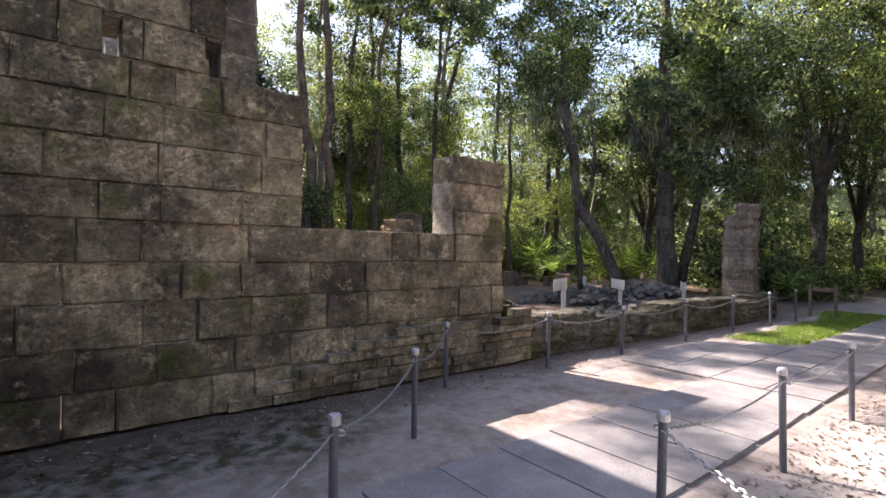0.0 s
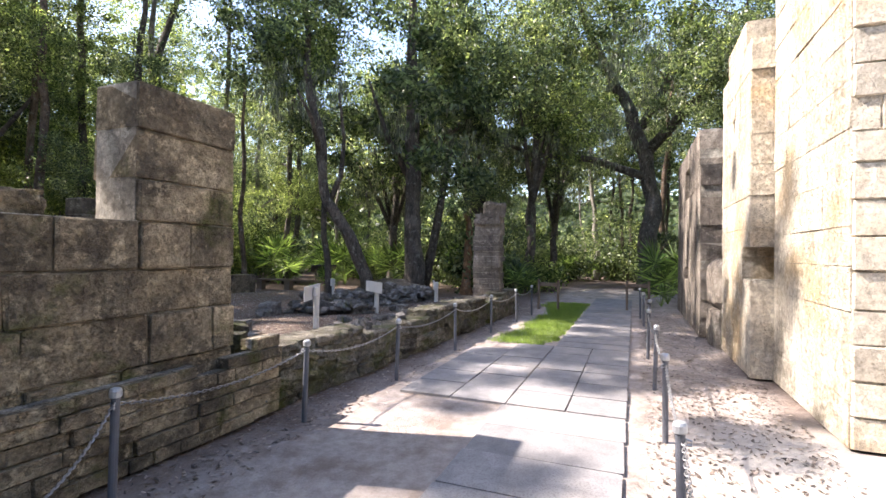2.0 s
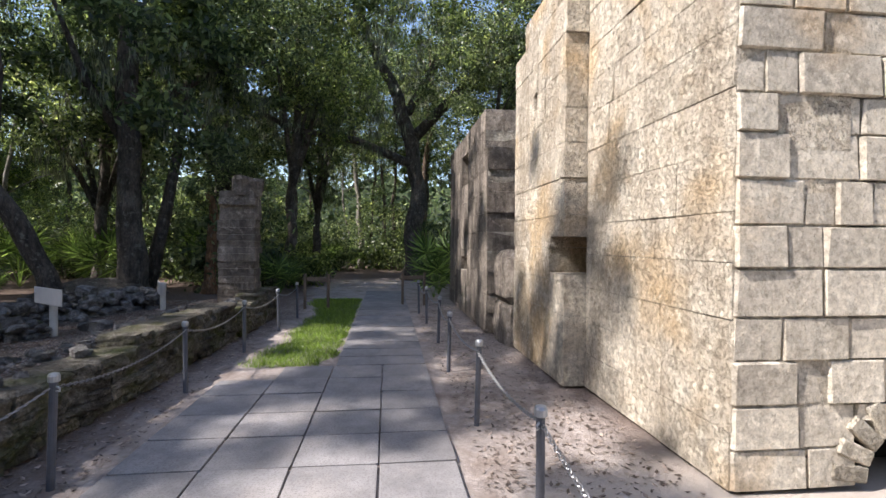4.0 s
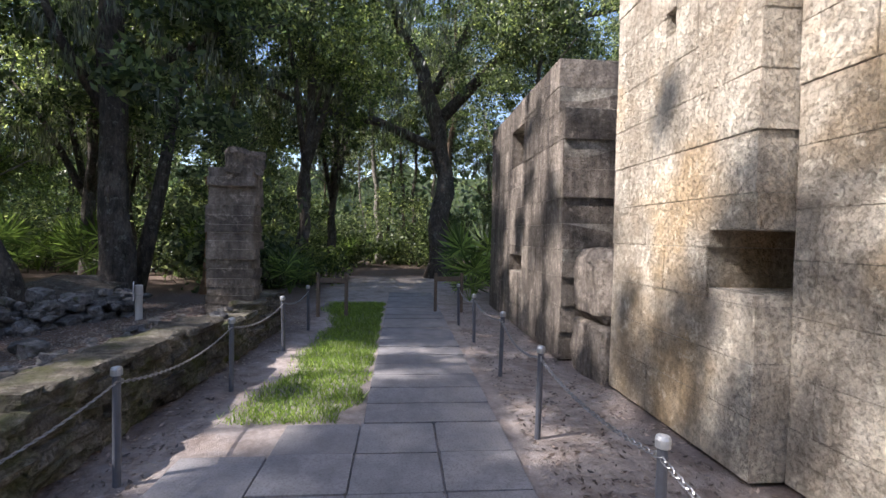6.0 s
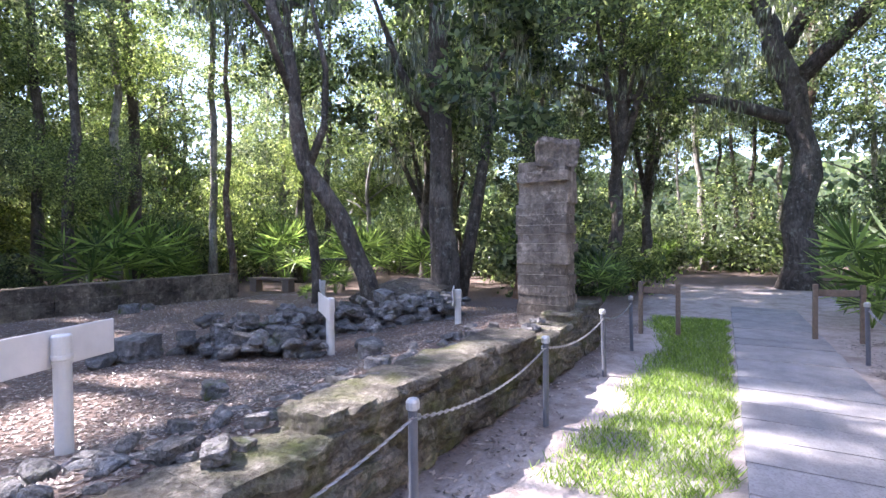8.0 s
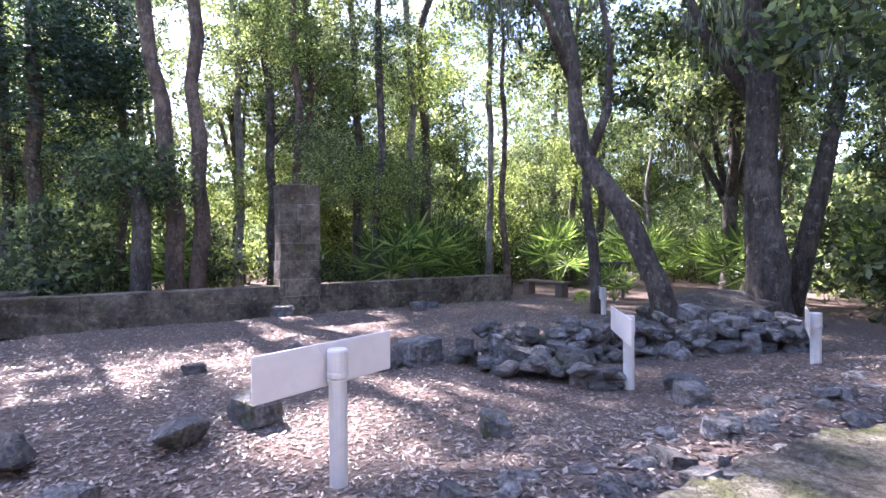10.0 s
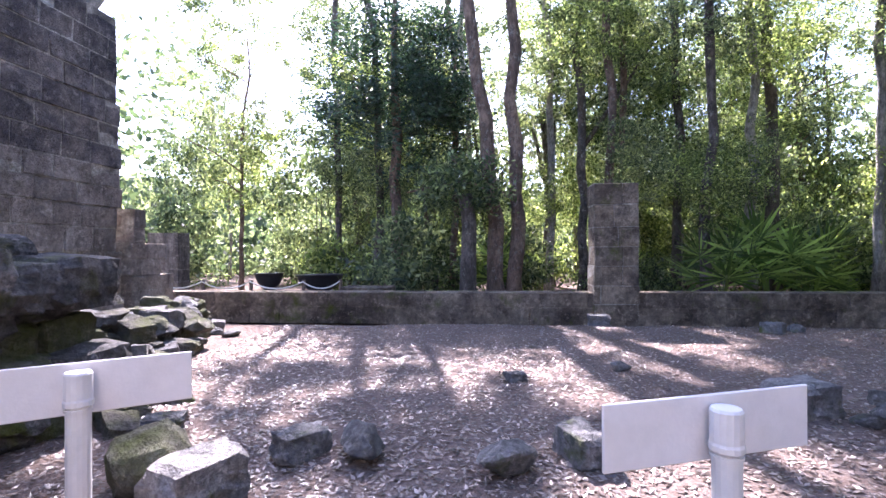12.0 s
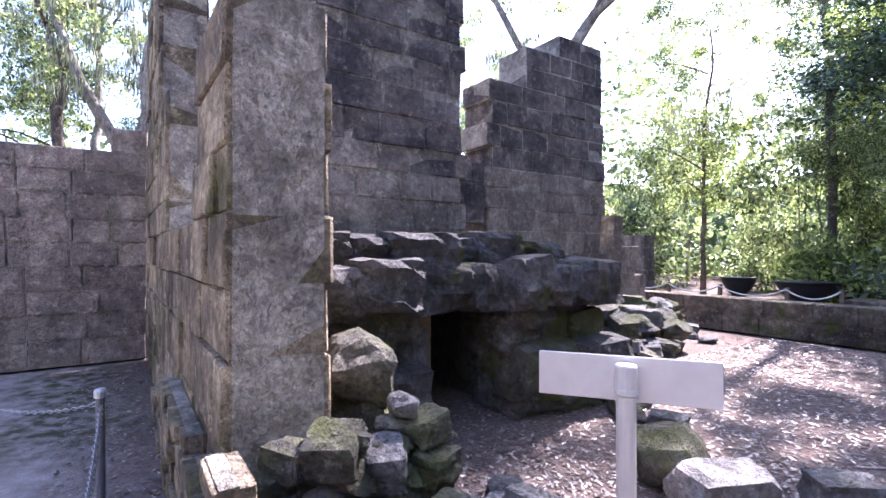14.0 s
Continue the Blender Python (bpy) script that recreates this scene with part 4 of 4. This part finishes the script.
tree([(24, 0.9, 0), (24, 0.8, 2.5), (24, 0.9, 5.3), (23.9, 1.6, 7.6), (23.8, 3.0, 10.4), (23.6, 4.0, 13)], [0.45, 0.36, 0.31, 0.26, 0.16, 0.07], BARK,
     [(CROWNS[1], (23.5, 3.6, 9.5), 1.2, 0.4), (CROWNS[3], (23.5, 0.5, 9.5), 1.2, 1.4), (CROWNS[0], (22.5, -2.5, 7.5), 1.1, 2.0), (CROWNS[2], (24.5, 6.0, 8.0), 1.1, 0.1), (CROWNS[3], (21.6, 3.6, 5.2), 0.8, 0.9), (CROWNS[0], (21.4, -0.6, 5.6), 0.7, 1.9), (CROWNS[1], (20.6, 5.4, 6.5), 0.8, 2.6)], "massive live oak with long crooked limbs over the path",
     [([(24, 0.9, 4.8), (23.2, 3.2, 5.6), (22.4, 5.6, 5.8), (21.8, 7.4, 6.6)], [0.2, 0.15, 0.11, 0.05]), ([(24, 0.9, 6.0), (23.4, -1.4, 8.4), (22.6, -3.6, 9.4), (21.8, -5.6, 9.6)], [0.24, 0.18, 0.13, 0.05]), ([(24, 1.2, 7.0), (24.2, -0.4, 10), (24, -1.0, 13)], [0.2, 0.14, 0.05])], [(HANGING[0], (23.2, 3.4, 4.5), 1.1), (HANGING[1], (22.8, -3, 6.2), 1.2), (HANGING[0], (23.0, 1.5, 7.5), 1.0)])
# Both pines carry high crowns added out of view to dapple the path
tree([(7.95, 17.4, 0), (8.0, 17.4, 3), (7.85, 17.4, 8), (7.6, 17.2, 14), (7.7, 16.8, 18.5)], [0.22, 0.18, 0.15, 0.1, 0.05], BARK_BROWN, [(HIGH[1], (9.8, 15.6, 13.2), 1.05, 0.3), (HIGH[0], (7.6, 15.8, 13.2), 0.95, 0.9), (HIGH[0], (12.2, 15.4, 13.0), 1.0, 2.1), (HIGH[1], (10.8, 16.5, 14.8), 1.0, 1.1)], "tall straight brown pine behind the back wall with added shade crowns", [([(7.95, 17.4, 2.9), (6.6, 17.0, 3.3), (5.2, 16.8, 3.0)], [0.07, 0.05, 0.02])])
tree([(7.5, 17.2, 0), (7.4, 17.2, 3), (6.9, 17.3, 7), (6.3, 17.0, 15)], [0.24, 0.2, 0.16, 0.07], BARK_BROWN, [(HIGH[1], (5.6, 15.6, 13.8), 0.9, 1.3), (HIGH[0], (2.6, 15.8, 13.6), 0.9, 0.4)], "tall leaning brown pine behind the back wall with added shade crowns")
tree([(6.75, 16.6, 0), (6.75, 16.6, 1.2), (6.7, 16.6, 2.9)], [0.24, 0.2, 0.17], BARK, [(SHRUBS[2], (6.7, 16.6, 2.4), 0.9, 0)], "blackened broken trunk behind the back wall")
tree([(4.4, 19.5, 0), (4.4, 19.5, 5), (4.3, 19.6, 12)], [0.2, 0.15, 0.06], BARK_BROWN, [(CEDAR, (4.2, 19.6, 3.8), Vector((1.2, 1.0, 0.75)), 0), (CEDAR, (5.6, 19.4, 4.6), Vector((0.9, 0.8, 0.6)), 1.5)], "dense dark blue-green cedar behind the back wall")
tree([(15.4, 19.4, 0), (15.5, 19.5, 5), (15.2, 19.3, 9), (16.4, 19.4, 12.5), (17.2, 19.6, 14)], [0.2, 0.16, 0.14, 0.1, 0.05], BARK, [(CROWNS[2], (15.8, 19.4, 10), 1.0, 0.3), (CROWNS[3], (15.0, 19.8, 5), 0.7, 0.2)], "crooked dark tree bending at the top")
tree([(16.4, 15.8, 0), (16.4, 15.8, 4), (16.3, 15.9, 9)], [0.11, 0.09, 0.05], BARK_BROWN, [(CROWNS[2], (16.3, 15.9, 7), 0.8, 0.3)], "thin straight tree at the wall's end")
tree([(-8.0, 4.9, 0), (-8.0, 4.9, 3.5), (-7.9, 5.2, 7), (-7.6, 6.0, 11)], [0.3, 0.24, 0.18, 0.07], BARK_PALE, [(CROWNS[2], (-7.6, 5.8, 8), 1.1, 0.5)], "pale forked tree beyond the west wall",
     [([(-8, 4.9, 3.4), (-8.6, 3.6, 6), (-8.8, 2.6, 9)], [0.18, 0.13, 0.05]), ([(-7.9, 5.1, 5), (-8.2, 6.6, 7.5), (-8.0, 7.6, 9.5)], [0.12, 0.09, 0.03])], [(HANGING[0], (-8, 4, 5), 1.0)])
tree([(-3.2, 14.6, 0), (-3.2, 14.6, 3), (-2.9, 14.8, 6), (-1.8, 15.6, 8.4), (-0.2, 16.4, 9.6), (1.2, 17.2, 9.9)], [0.28, 0.24, 0.2, 0.14, 0.08, 0.03], BARK_PALE, [(CROWNS[3], (-2.8, 15.0, 8.6), 0.75, 0)], "pale tree with a long bare limb behind the tower",
     [([(-2.9, 14.8, 6), (-3.6, 13.6, 8.6), (-4.2, 12.8, 10.5)], [0.13, 0.09, 0.03]), ([(-1.8, 15.6, 8.4), (-1.2, 16.0, 10.2), (-0.4, 16.6, 11.4)], [0.08, 0.05, 0.02])], [(HANGING[1], (-3.4, 14, 5.5), 0.8)])

tree([(10.2, 20.0, 0), (10.2, 20.0, 4), (10.0, 19.8, 9), (10.3, 19.6, 13)], [0.17, 0.14, 0.11, 0.05], BARK,
     [(CROWNS[0], (9.8, 19.8, 6.4), 0.75, 0.4), (CROWNS[1], (10.9, 20.4, 9.4), 0.85, 1.4), (HIGH[0], (9.4, 19.6, 10.4), 0.8, 0.2), (CROWNS[1], (12.6, 20.8, 7.6), 0.75, 2.2)], "slender dark oak with a deep crown behind the wall",
     [([(10.15, 20, 4.6), (11.4, 20.4, 6.4), (12.6, 20.8, 8.2)], [0.08, 0.06, 0.03])])
# tall trees behind the back wall, high unseen crowns added to shade the path
for i, (x, y, h) in enumerate(((10.6, 18.2, 15.5), (12.6, 17.0, 14.0), (14.4, 18.6, 16.0), (11.4, 20.4, 18.0), (1.6, 22.2, 18.5), (16.9, 17.6, 14.5), (6.0, 21.8, 18.5), (19.6, 16.4, 13))):
    r = random.Random(500 + i)
    top = Vector((x + r.uniform(-.5, .5), y - 0.8, h * 0.86))
    tree([(x, y, 0), (x + 0.1, y, h * 0.3), (x - 0.1, y - 0.3, h * 0.6), tuple(top)], [0.14, 0.115, 0.095, 0.045], (BARK_BROWN, BARK, BARK_PALE)[i % 3],
         [(CROWNS[2 + i % 2], (x + r.uniform(-.6, .6), y - 0.2, r.uniform(1.6, 3.2)), 0.5, i), (CROWNS[3 - i % 2], (x + r.uniform(-.6, .6), y, r.uniform(5, 6.5)), 0.6, i + 2.0), (HIGH[i % 2], top + Vector((r.uniform(-1, 1), r.uniform(-1.5, 0), -2.2)), 0.9, i), (HIGH[(i + 1) % 2], top + Vector((r.uniform(-2, 2), r.uniform(-2, 1), -0.5)), 0.8, i + 1.0)],
         "tall clear-stemmed tree with added high shade crowns", [([tuple(top - Vector((0, 0, 2))), tuple(top + Vector((1.4, -1.2, -0.6)))], [0.06, 0.02])], group="tall trees behind the wall")

# added oaks with unseen broad tops that dapple the enclosure and sunlit wall
for i, (x, y, h, tops) in enumerate(((3.4, 20.6, 17.5, ((5.0, 17.0, 19.2), (5.6, 17.4, 16.2), (2.2, 21.0, 14.5), (6.0, 20.2, 13.6))), (9.3, 21.4, 18.0, ((7.2, 16.8, 19.4), (9.4, 17.6, 16.6), (9.6, 21.6, 14.2), (12.6, 20.4, 13.8))),
                                       (13.2, 20.8, 19.5, ((10.8, 16.6, 20.4), (12.8, 17.4, 17.2), (13.4, 21.2, 15.0))), (6.4, 23.4, 18.0, ((6.2, 22.4, 16.6), (4.6, 24.4, 15.0))))):
    tree([(x, y, 0), (x + 0.2, y, 5), (x - 0.1, y - 0.2, 10), (x, y - 0.6, h - 1.5)], [0.15, 0.12, 0.1, 0.05], (BARK, BARK_PALE)[i % 2],
         [(CROWNS[2 + i % 2], (x + 0.3, y - 0.2, 2.2), 0.55, i), (CROWNS[3 - i % 2], (x - 0.4, y, 5.6), 0.6, i + 2.0)] + [(DAPPLE_TOPS[k % 2], (cx, cy, cz - 1.2), 0.95 if k else 0.68, i + k) for k, (cx, cy, cz) in enumerate(tops)], "added oak with an unseen open top for dappled shade",
         [([(x - 0.05, y - 0.3, h - 5), ((x + cx) / 2, (y + cy) / 2, (h - 5 + cz) / 2 + 0.5), (cx, cy, cz)], [0.1, 0.07, 0.03]) for cx, cy, cz in tops], group="emergent oaks")


# dense old oaks of the eastern and northern wood
for i, (x, y, z) in enumerate(((20.4, 11.4, 4.2), (23.4, 12.0, 5.0), (25.2, 8.6, 5.6), (22.4, 5.8, 6.6), (26.6, 5.4, 5.0), (27.6, -2.6, 4.6),
                                (9.8, 25.6, 6.4), (4.8, 26.4, 6.6), (7.4, 27.4, 5.6), (12.8, 26.2, 6.2))):
    r = random.Random(700 + i)
    lean = Vector((r.uniform(-0.8, 0.8), r.uniform(-0.8, 0.8), 0))
    b0, fork = Vector((x, y, 0)), Vector((x, y, z * 0.55)) + lean * 0.5
    ends = [Vector((x + r.uniform(-2.2, 2.2), y + r.uniform(-2.2, 2.2), z + r.uniform(0.5, 3.5))) for _ in range(4)]
    tree([tuple(b0), tuple(b0.lerp(fork, 0.5)), tuple(fork), (x + lean.x, y + lean.y, z + 3.5)], [0.24, 0.19, 0.16, 0.06], BARK,
         [(DENSE[i % 2], (x, y, z - 0.4), r.uniform(0.85, 1.1), i * 1.3), (DENSE[(i + 1) % 2], (x + lean.x, y + lean.y, z + 3.4), r.uniform(0.8, 1.0), i * 2.1)], "old dark oak with forked limbs in the dense wood",
         [([tuple(fork), tuple(fork.lerp(e, 0.5) + Vector((0, 0, 0.3))), tuple(e)], [0.11, 0.08, 0.02]) for e in ends], [(HANGING[i % 2], (x, y, z - 1.6), 0.9)], group="old oaks of the wood")


def root_mound():
    bm = unit_rock(123)
    for v in bm.verts:
        v.co = Vector((v.co.x * 2.4, v.co.y * 1.4, v.co.z * 0.9)) * (1 + 0.2 * noise.noise(v.co * 6))
    ob = part("root_mound", bm, BARK)
    ob.matrix_world = pose(15.9, 9.2, 0.12, 0, 0, -25)
    tagged(ob, "dark tangled root mound beside the leaning oak", "root mound")


root_mound()

# the wood round about
wood = random.Random(4)
placed = [(3.4, 20.6), (9.3, 21.4), (13.2, 20.8), (6.4, 23.4), (10.2, 20.0), (10.6, 18.2), (12.6, 17.0), (14.4, 18.6), (11.4, 20.4), (1.6, 22.2), (16.9, 17.6), (6.0, 21.8), (19.6, 16.4), (15.8, 9.4), (17.6, 8.7), (24, 0.9), (8.9, 17.4), (8.1, 17.2), (6.9, 16.6), (4.4, 19.5), (15.4, 19.4), (16.4, 15.8), (-8, 4.9), (-3.2, 14.6), (18, 13.2), (17, 14.8), (-0.1, 18.4), (1, 17)]
count = 0
while count < 100:
    x, y = wood.uniform(-22, 42), wood.uniform(-20, 46)
    clear = (-6 < x < 18.6 and -7.5 < y < 16.6) or (18 < x < 30 and 0.4 < y < 4.2) or (x < 5 and -14 < y < 2) or (-7 < x < 4 and 15 < y < 21.5) or (x > 15 and 11 < y < 15 and x < 21)
    far = (x - 8) ** 2 + (y - 6) ** 2
    thin = y > 15 and x < 2 and wood.random() < 0.55
    if clear or thin or far > 34 ** 2 or any(math.dist((x, y), q) < 1.9 for q in placed):
        continue
    placed.append((x, y))
    wood_tree(x, y, 100 + count)
    count += 1


# undergrowth
def frond_mesh(seed):
    g = random.Random(seed)
    rise = g.uniform(0.75, 1.4)
    d = Vector((math.cos(rise), 0, math.sin(rise)))
    root = Vector((0, 0, 0.05))
    hub = root + d * g.uniform(0.5, 0.95)
    side = d.cross(Vector((0, 0, 1))).normalized()
    w = side * 0.012
    quads = [[root - w, root + w, hub + w, hub - w]]
    up = side.cross(d).normalized()
    for k in range(15):
        q = -1.9 + 3.8 * k / 14
        out = (d * math.cos(q) + side * math.sin(q) + Vector((0, 0, -0.15))).normalized()
        tip = hub + out * g.uniform(0.42, 0.6)
        across = out.cross(up).normalized() * 0.022
        middle = hub + out * 0.25
        quads.append([hub, middle + across, tip, middle - across])
    return soup("frond", [[tuple(v) for v in q] for q in quads], LEAF_PALM)


stem_bm = bmesh.new()
tube(stem_bm, [(0, 0, -0.1), (0.03, 0.02, 0.5), (-0.02, 0.05, 1.3)], [0.03, 0.022, 0.008], 6)
STEM = link_bm("stem", stem_bm, BARK)
FRONDS = [frond_mesh(k) for k in range(8)]


def palmetto(x, y, size, seed, label="green fan-leaved palmetto in the undergrowth"):
    g = random.Random(seed)
    ob = thing("palmetto", Matrix.LocRotScale((x, y, -0.05), Euler((0, 0, g.uniform(0, 6.28))), Vector((size,) * 3)), label, "palmetto", "palmettos of the wood")
    for f in range(11):
        o = part("frond", FRONDS[g.randrange(8)], None, ob)
        o.rotation_euler = (0, 0, 6.28 * f / 11 + g.uniform(-0.3, 0.3))


under = random.Random(9)
n = 0
while n < 170:
    x, y = under.uniform(-16, 34), under.uniform(-14, 36)
    if (-6 < x < 18.2 and -7 < y < 17.2) or (17 < x < 30 and 0.0 < y < 4.4) or (x < 5 and -14 < y < 2) or (15 < x < 21 and 8 < y < 15.5) or (-7 < x < 4 and 15 < y < 20.5):
        continue
    if (x - 8) ** 2 + (y - 6) ** 2 > 26 ** 2:
        continue
    n += 1
    if under.random() < 0.5:
        palmetto(x, y, under.uniform(0.9, 1.7), n)
    else:
        ob = thing("shrub", Matrix.LocRotScale((x, y, -0.05), Euler((0, 0, under.uniform(0, 6.28))), Vector((1, 1, 1)) * under.uniform(0.8, 1.5)), "leafy green shrub of the undergrowth", "shrub", "shrubs of the wood")
        part("foliage", SHRUBS[under.randrange(3)], None, ob).location = (0, 0, -0.15)
        for j in range(3):
            o = part("stem", STEM, None, ob)
            o.rotation_euler = (0.35, 0, j * 2.1)
for x, y, s in ((12.8, 16.6, 1.7), (14.0, 16.9, 2.0), (15.2, 17.4, 1.8), (18.5, 15.9, 1.8), (20.2, 13.6, 1.6), (19.4, 10.6, 1.5), (17.0, 0.7, 0.9), (17.6, 0.5, 1.6), (18.4, 5.2, 1.0), (17.2, 12.4, 0.8), (15.6, 11.9, 0.35)):
    palmetto(x, y, s, int(x * 10), "green fan-leaved palmetto beside the path's end")


def far_woods():
    g = np.random.RandomState(77)
    n = 90000
    a = g.uniform(0, 2 * np.pi, n)
    d = g.uniform(31, 44, n)
    tall = 12 + 4 * np.sin(a * 9) + 2.5 * np.sin(a * 23 + 1)
    z = tall * g.uniform(0, 1, n) ** 1.9
    p = np.stack([8 + d * np.cos(a), 6 + d * np.sin(a), z], 1)
    p += g.normal(size=(n, 3)) * 0.4
    u = g.normal(size=(n, 3))
    u /= np.linalg.norm(u, axis=1)[:, None]
    v = np.cross(u, g.normal(size=(n, 3)))
    v /= np.linalg.norm(v, axis=1)[:, None]
    s = g.uniform(0.3, 0.75, n)[:, None]
    ob = new("far_woods", soup("far_woods", np.stack([p - u * s / 2, p + v * s * 0.3, p + u * s / 2, p - v * s * 0.3], 1), LEAF_FAR))
    tagged(ob, "dense far woodland foliage closing the view", "woods", kind="stuff")


far_woods()


def thicket(x, y, scale, k, turn):
    ob = thing("thicket", Matrix.LocRotScale((x, y, -0.05), Euler((0, 0, turn)), Vector(scale)), "tangled sunlit thicket of saplings and vines", "thicket", "thickets of the wood")
    part("foliage", CROWNS[k], None, ob).location = (0, 0, -0.5)
    for j in range(3):
        o = part("stem", STEM, None, ob)
        o.location, o.rotation_euler, o.scale = (0.5 * math.cos(j * 2.1), 0.5 * math.sin(j * 2.1), 0), (0.12 * j, -0.1, j * 2.0), (1, 1, 3.2)


brush = random.Random(31)
n = 0
while n < 66:
    a, d = brush.uniform(-0.7, 3.4), brush.uniform(17, 29)
    x, y = 8 + d * math.cos(a), 5 + d * math.sin(a)
    if (18 < x < 31 and -0.5 < y < 4.6) or (x < 4 and 12 < y < 21.5):
        continue
    h = brush.uniform(0.45, 1.05) * (1.5 if y > 21 else 1)
    thicket(x, y, (brush.uniform(0.7, 1.1), brush.uniform(0.7, 1.1), h), brush.choice((2, 3) if y > 19 else (2, 0, 1, 3)), brush.uniform(0, 6))
    n += 1


def distance():
    """A plain band of far trees, well beyond the wood."""
    m, t, b = material("far tree line")
    t.links.new(ramp(t, noise_at(t, 0.6, 6, 0.75), [(0.35, (0.03, 0.05, 0.02)), (0.65, (0.14, 0.18, 0.08))]), b.inputs["Base Color"])
    b.inputs["Roughness"].default_value = 1.0
    bm = bmesh.new()
    ring = []
    for i in range(180):
        a = 2 * math.pi * i / 180
        h = 9 + 2.2 * noise.noise(Vector((math.cos(a) * 9, math.sin(a) * 9, 0))) + 1.2 * noise.noise(Vector((math.cos(a) * 40, math.sin(a) * 40, 5)))
        p = Vector((8 + 58 * math.cos(a), 6 + 58 * math.sin(a), 0))
        ring.append((bm.verts.new(p - Vector((0, 0, 0.5))), bm.verts.new(p + Vector((0, 0, h)))))
    for (a, b2), (c, d) in zip(ring, ring[1:] + ring[:1]):
        bm.faces.new((a, c, d, b2))
    ob = part("backdrop", bm, m)
    tagged(ob, "hazy far tree line beyond the wood", "backdrop", kind="structure")


distance()


# ---- grass, litter ----
def grass():
    g = np.random.RandomState(5)
    n = 34000
    x, y = g.uniform(9.7, 16.9, n), g.uniform(2.68, 4.1, n)
    left = np.interp(x, [9.7, 11, 13, 15, 16.9], [3.75, 3.65, 3.5, 3.6, 4.0])
    right = np.interp(x, [9.7, 10.2, 12, 16.9], [2.9, 2.72, 2.66, 2.72])
    wob = 0.07 * np.sin(x * 2.1) + 0.05 * np.sin(x * 4.7 + 2) + g.normal(size=n) * 0.07
    keep = (y < left + wob) & (y > right + 0.05 * np.sin(x * 9)) & (g.uniform(size=n) < 0.9)
    x, y = x[keep], y[keep]
    n = len(x)
    h = g.uniform(0.005, 0.04, n)
    a = g.uniform(0, 6.28, n)
    lean = g.uniform(-0.06, 0.06, (n, 2))
    z0 = np.full(n, -0.035)
    w = 0.0045
    c, s = np.cos(a) * w, np.sin(a) * w
    q = np.stack([np.stack([x - c, y - s, z0], 1), np.stack([x + c, y + s, z0], 1), np.stack([x + c * .3 + lean[:, 0], y + s * .3 + lean[:, 1], h], 1), np.stack([x - c * .3 + lean[:, 0], y - s * .3 + lean[:, 1], h], 1)], 1)
    ob = new("grass", soup("grass", q, GRASS))
    tagged(ob, "short bright green grass strip beside the slabs", "grass", kind="stuff")


grass()


def litter(name, n, x0, x1, y0, y1, seed, label, keep):
    g = random.Random(seed)
    quads = []
    while len(quads) < n:
        x, y = g.uniform(x0, x1), g.uniform(y0, y1)
        if not keep(x, y, g):
            continue
        z = ground_height(x, y) + 0.008
        a, t, l = g.uniform(0, 6.28), g.uniform(-0.5, 0.5), g.uniform(0.012, 0.032)
        d = Vector((math.cos(a), math.sin(a), t * 0.5)) * l
        e = Vector((-math.sin(a), math.cos(a), g.uniform(-0.4, 0.4))) * l * 0.45
        p = Vector((x, y, z))
        quads.append([tuple(p - d), tuple(p + e), tuple(p + d + Vector((0, 0, 0.006))), tuple(p - e)])
    ob = new(name, soup(name, quads, LITTER))
    tagged(ob, label, "leaf litter", kind="stuff")


litter("leaf_litter", 60000, 3.5, 16.5, 4.95, 14.2, 3, "dry brown leaves and bark mulch covering the enclosure",
       lambda x, y, g: g.random() < min(1, 3.2 / max(1.0, math.dist((x, y), (7.3, 4.4)))))
litter("leaf_litter", 9000, -1, 16, 0.0, 4.7, 4, "scattered dry leaves along the rope posts",
       lambda x, y, g: (y < 1.35 or y > 3.95) and g.random() < 0.8)

# ---- paving ----
def paving():
    ob = thing("pavement", (0, 0, 0), "worn grey concrete paving slabs with sandy joints", "paving", kind="structure")
    bm = bmesh.new()
    box(bm, (-3.0, 1.53, -0.06), (6.28, 2.67, -0.022))
    box(bm, (6.3, 1.53, -0.06), (9.62, 3.83, -0.022))
    box(bm, (9.64, 1.53, -0.06), (19.0, 2.63, -0.022))
    part("joint_bed", bm, GROUND, ob)
    meshes = []
    for k in range(6):
        b2 = bmesh.new()
        bmesh.ops.create_cube(b2, size=1)
        bmesh.ops.bevel(b2, geom=b2.edges[:], offset=0.02, segments=1, affect="EDGES")
        r = random.Random(k)
        for v in b2.verts:
            v.co += Vector((r.uniform(-1, 1), r.uniform(-1, 1), 0)) * 0.008
        meshes.append(link_bm("slab", b2, SLAB))
    r = random.Random(2)

    def slab(x0, x1, y0, y1):
        o = new("slab", meshes[r.randrange(6)])
        o.parent = ob
        o.location = ((x0 + x1) / 2, (y0 + y1) / 2, -0.025 + r.uniform(-0.004, 0.004))
        o.scale = (x1 - x0 - 0.015, y1 - y0 - 0.015, 0.055)
        o.rotation_euler = (r.uniform(-.004, .004), r.uniform(-.004, .004), r.uniform(-.006, .006))

    x = 6.28
    while x > -2.5:
        slab(x - 0.6, x, 1.5, 2.69)
        x -= 0.6
    ys = [1.5, 2.06, 2.66, 3.26, 3.86]
    for i in range(6):
        for y0, y1 in zip(ys, ys[1:]):
            if i == 5 and y1 > 3.5:
                continue
            slab(6.3 + i * 0.553, 6.3 + (i + 1) * 0.553, y0, y1)
    x = 9.63
    while x < 18.6:
        slab(x, x + 0.46, 1.5, 2.65)
        x += 0.46


paving()
lay_pieces()
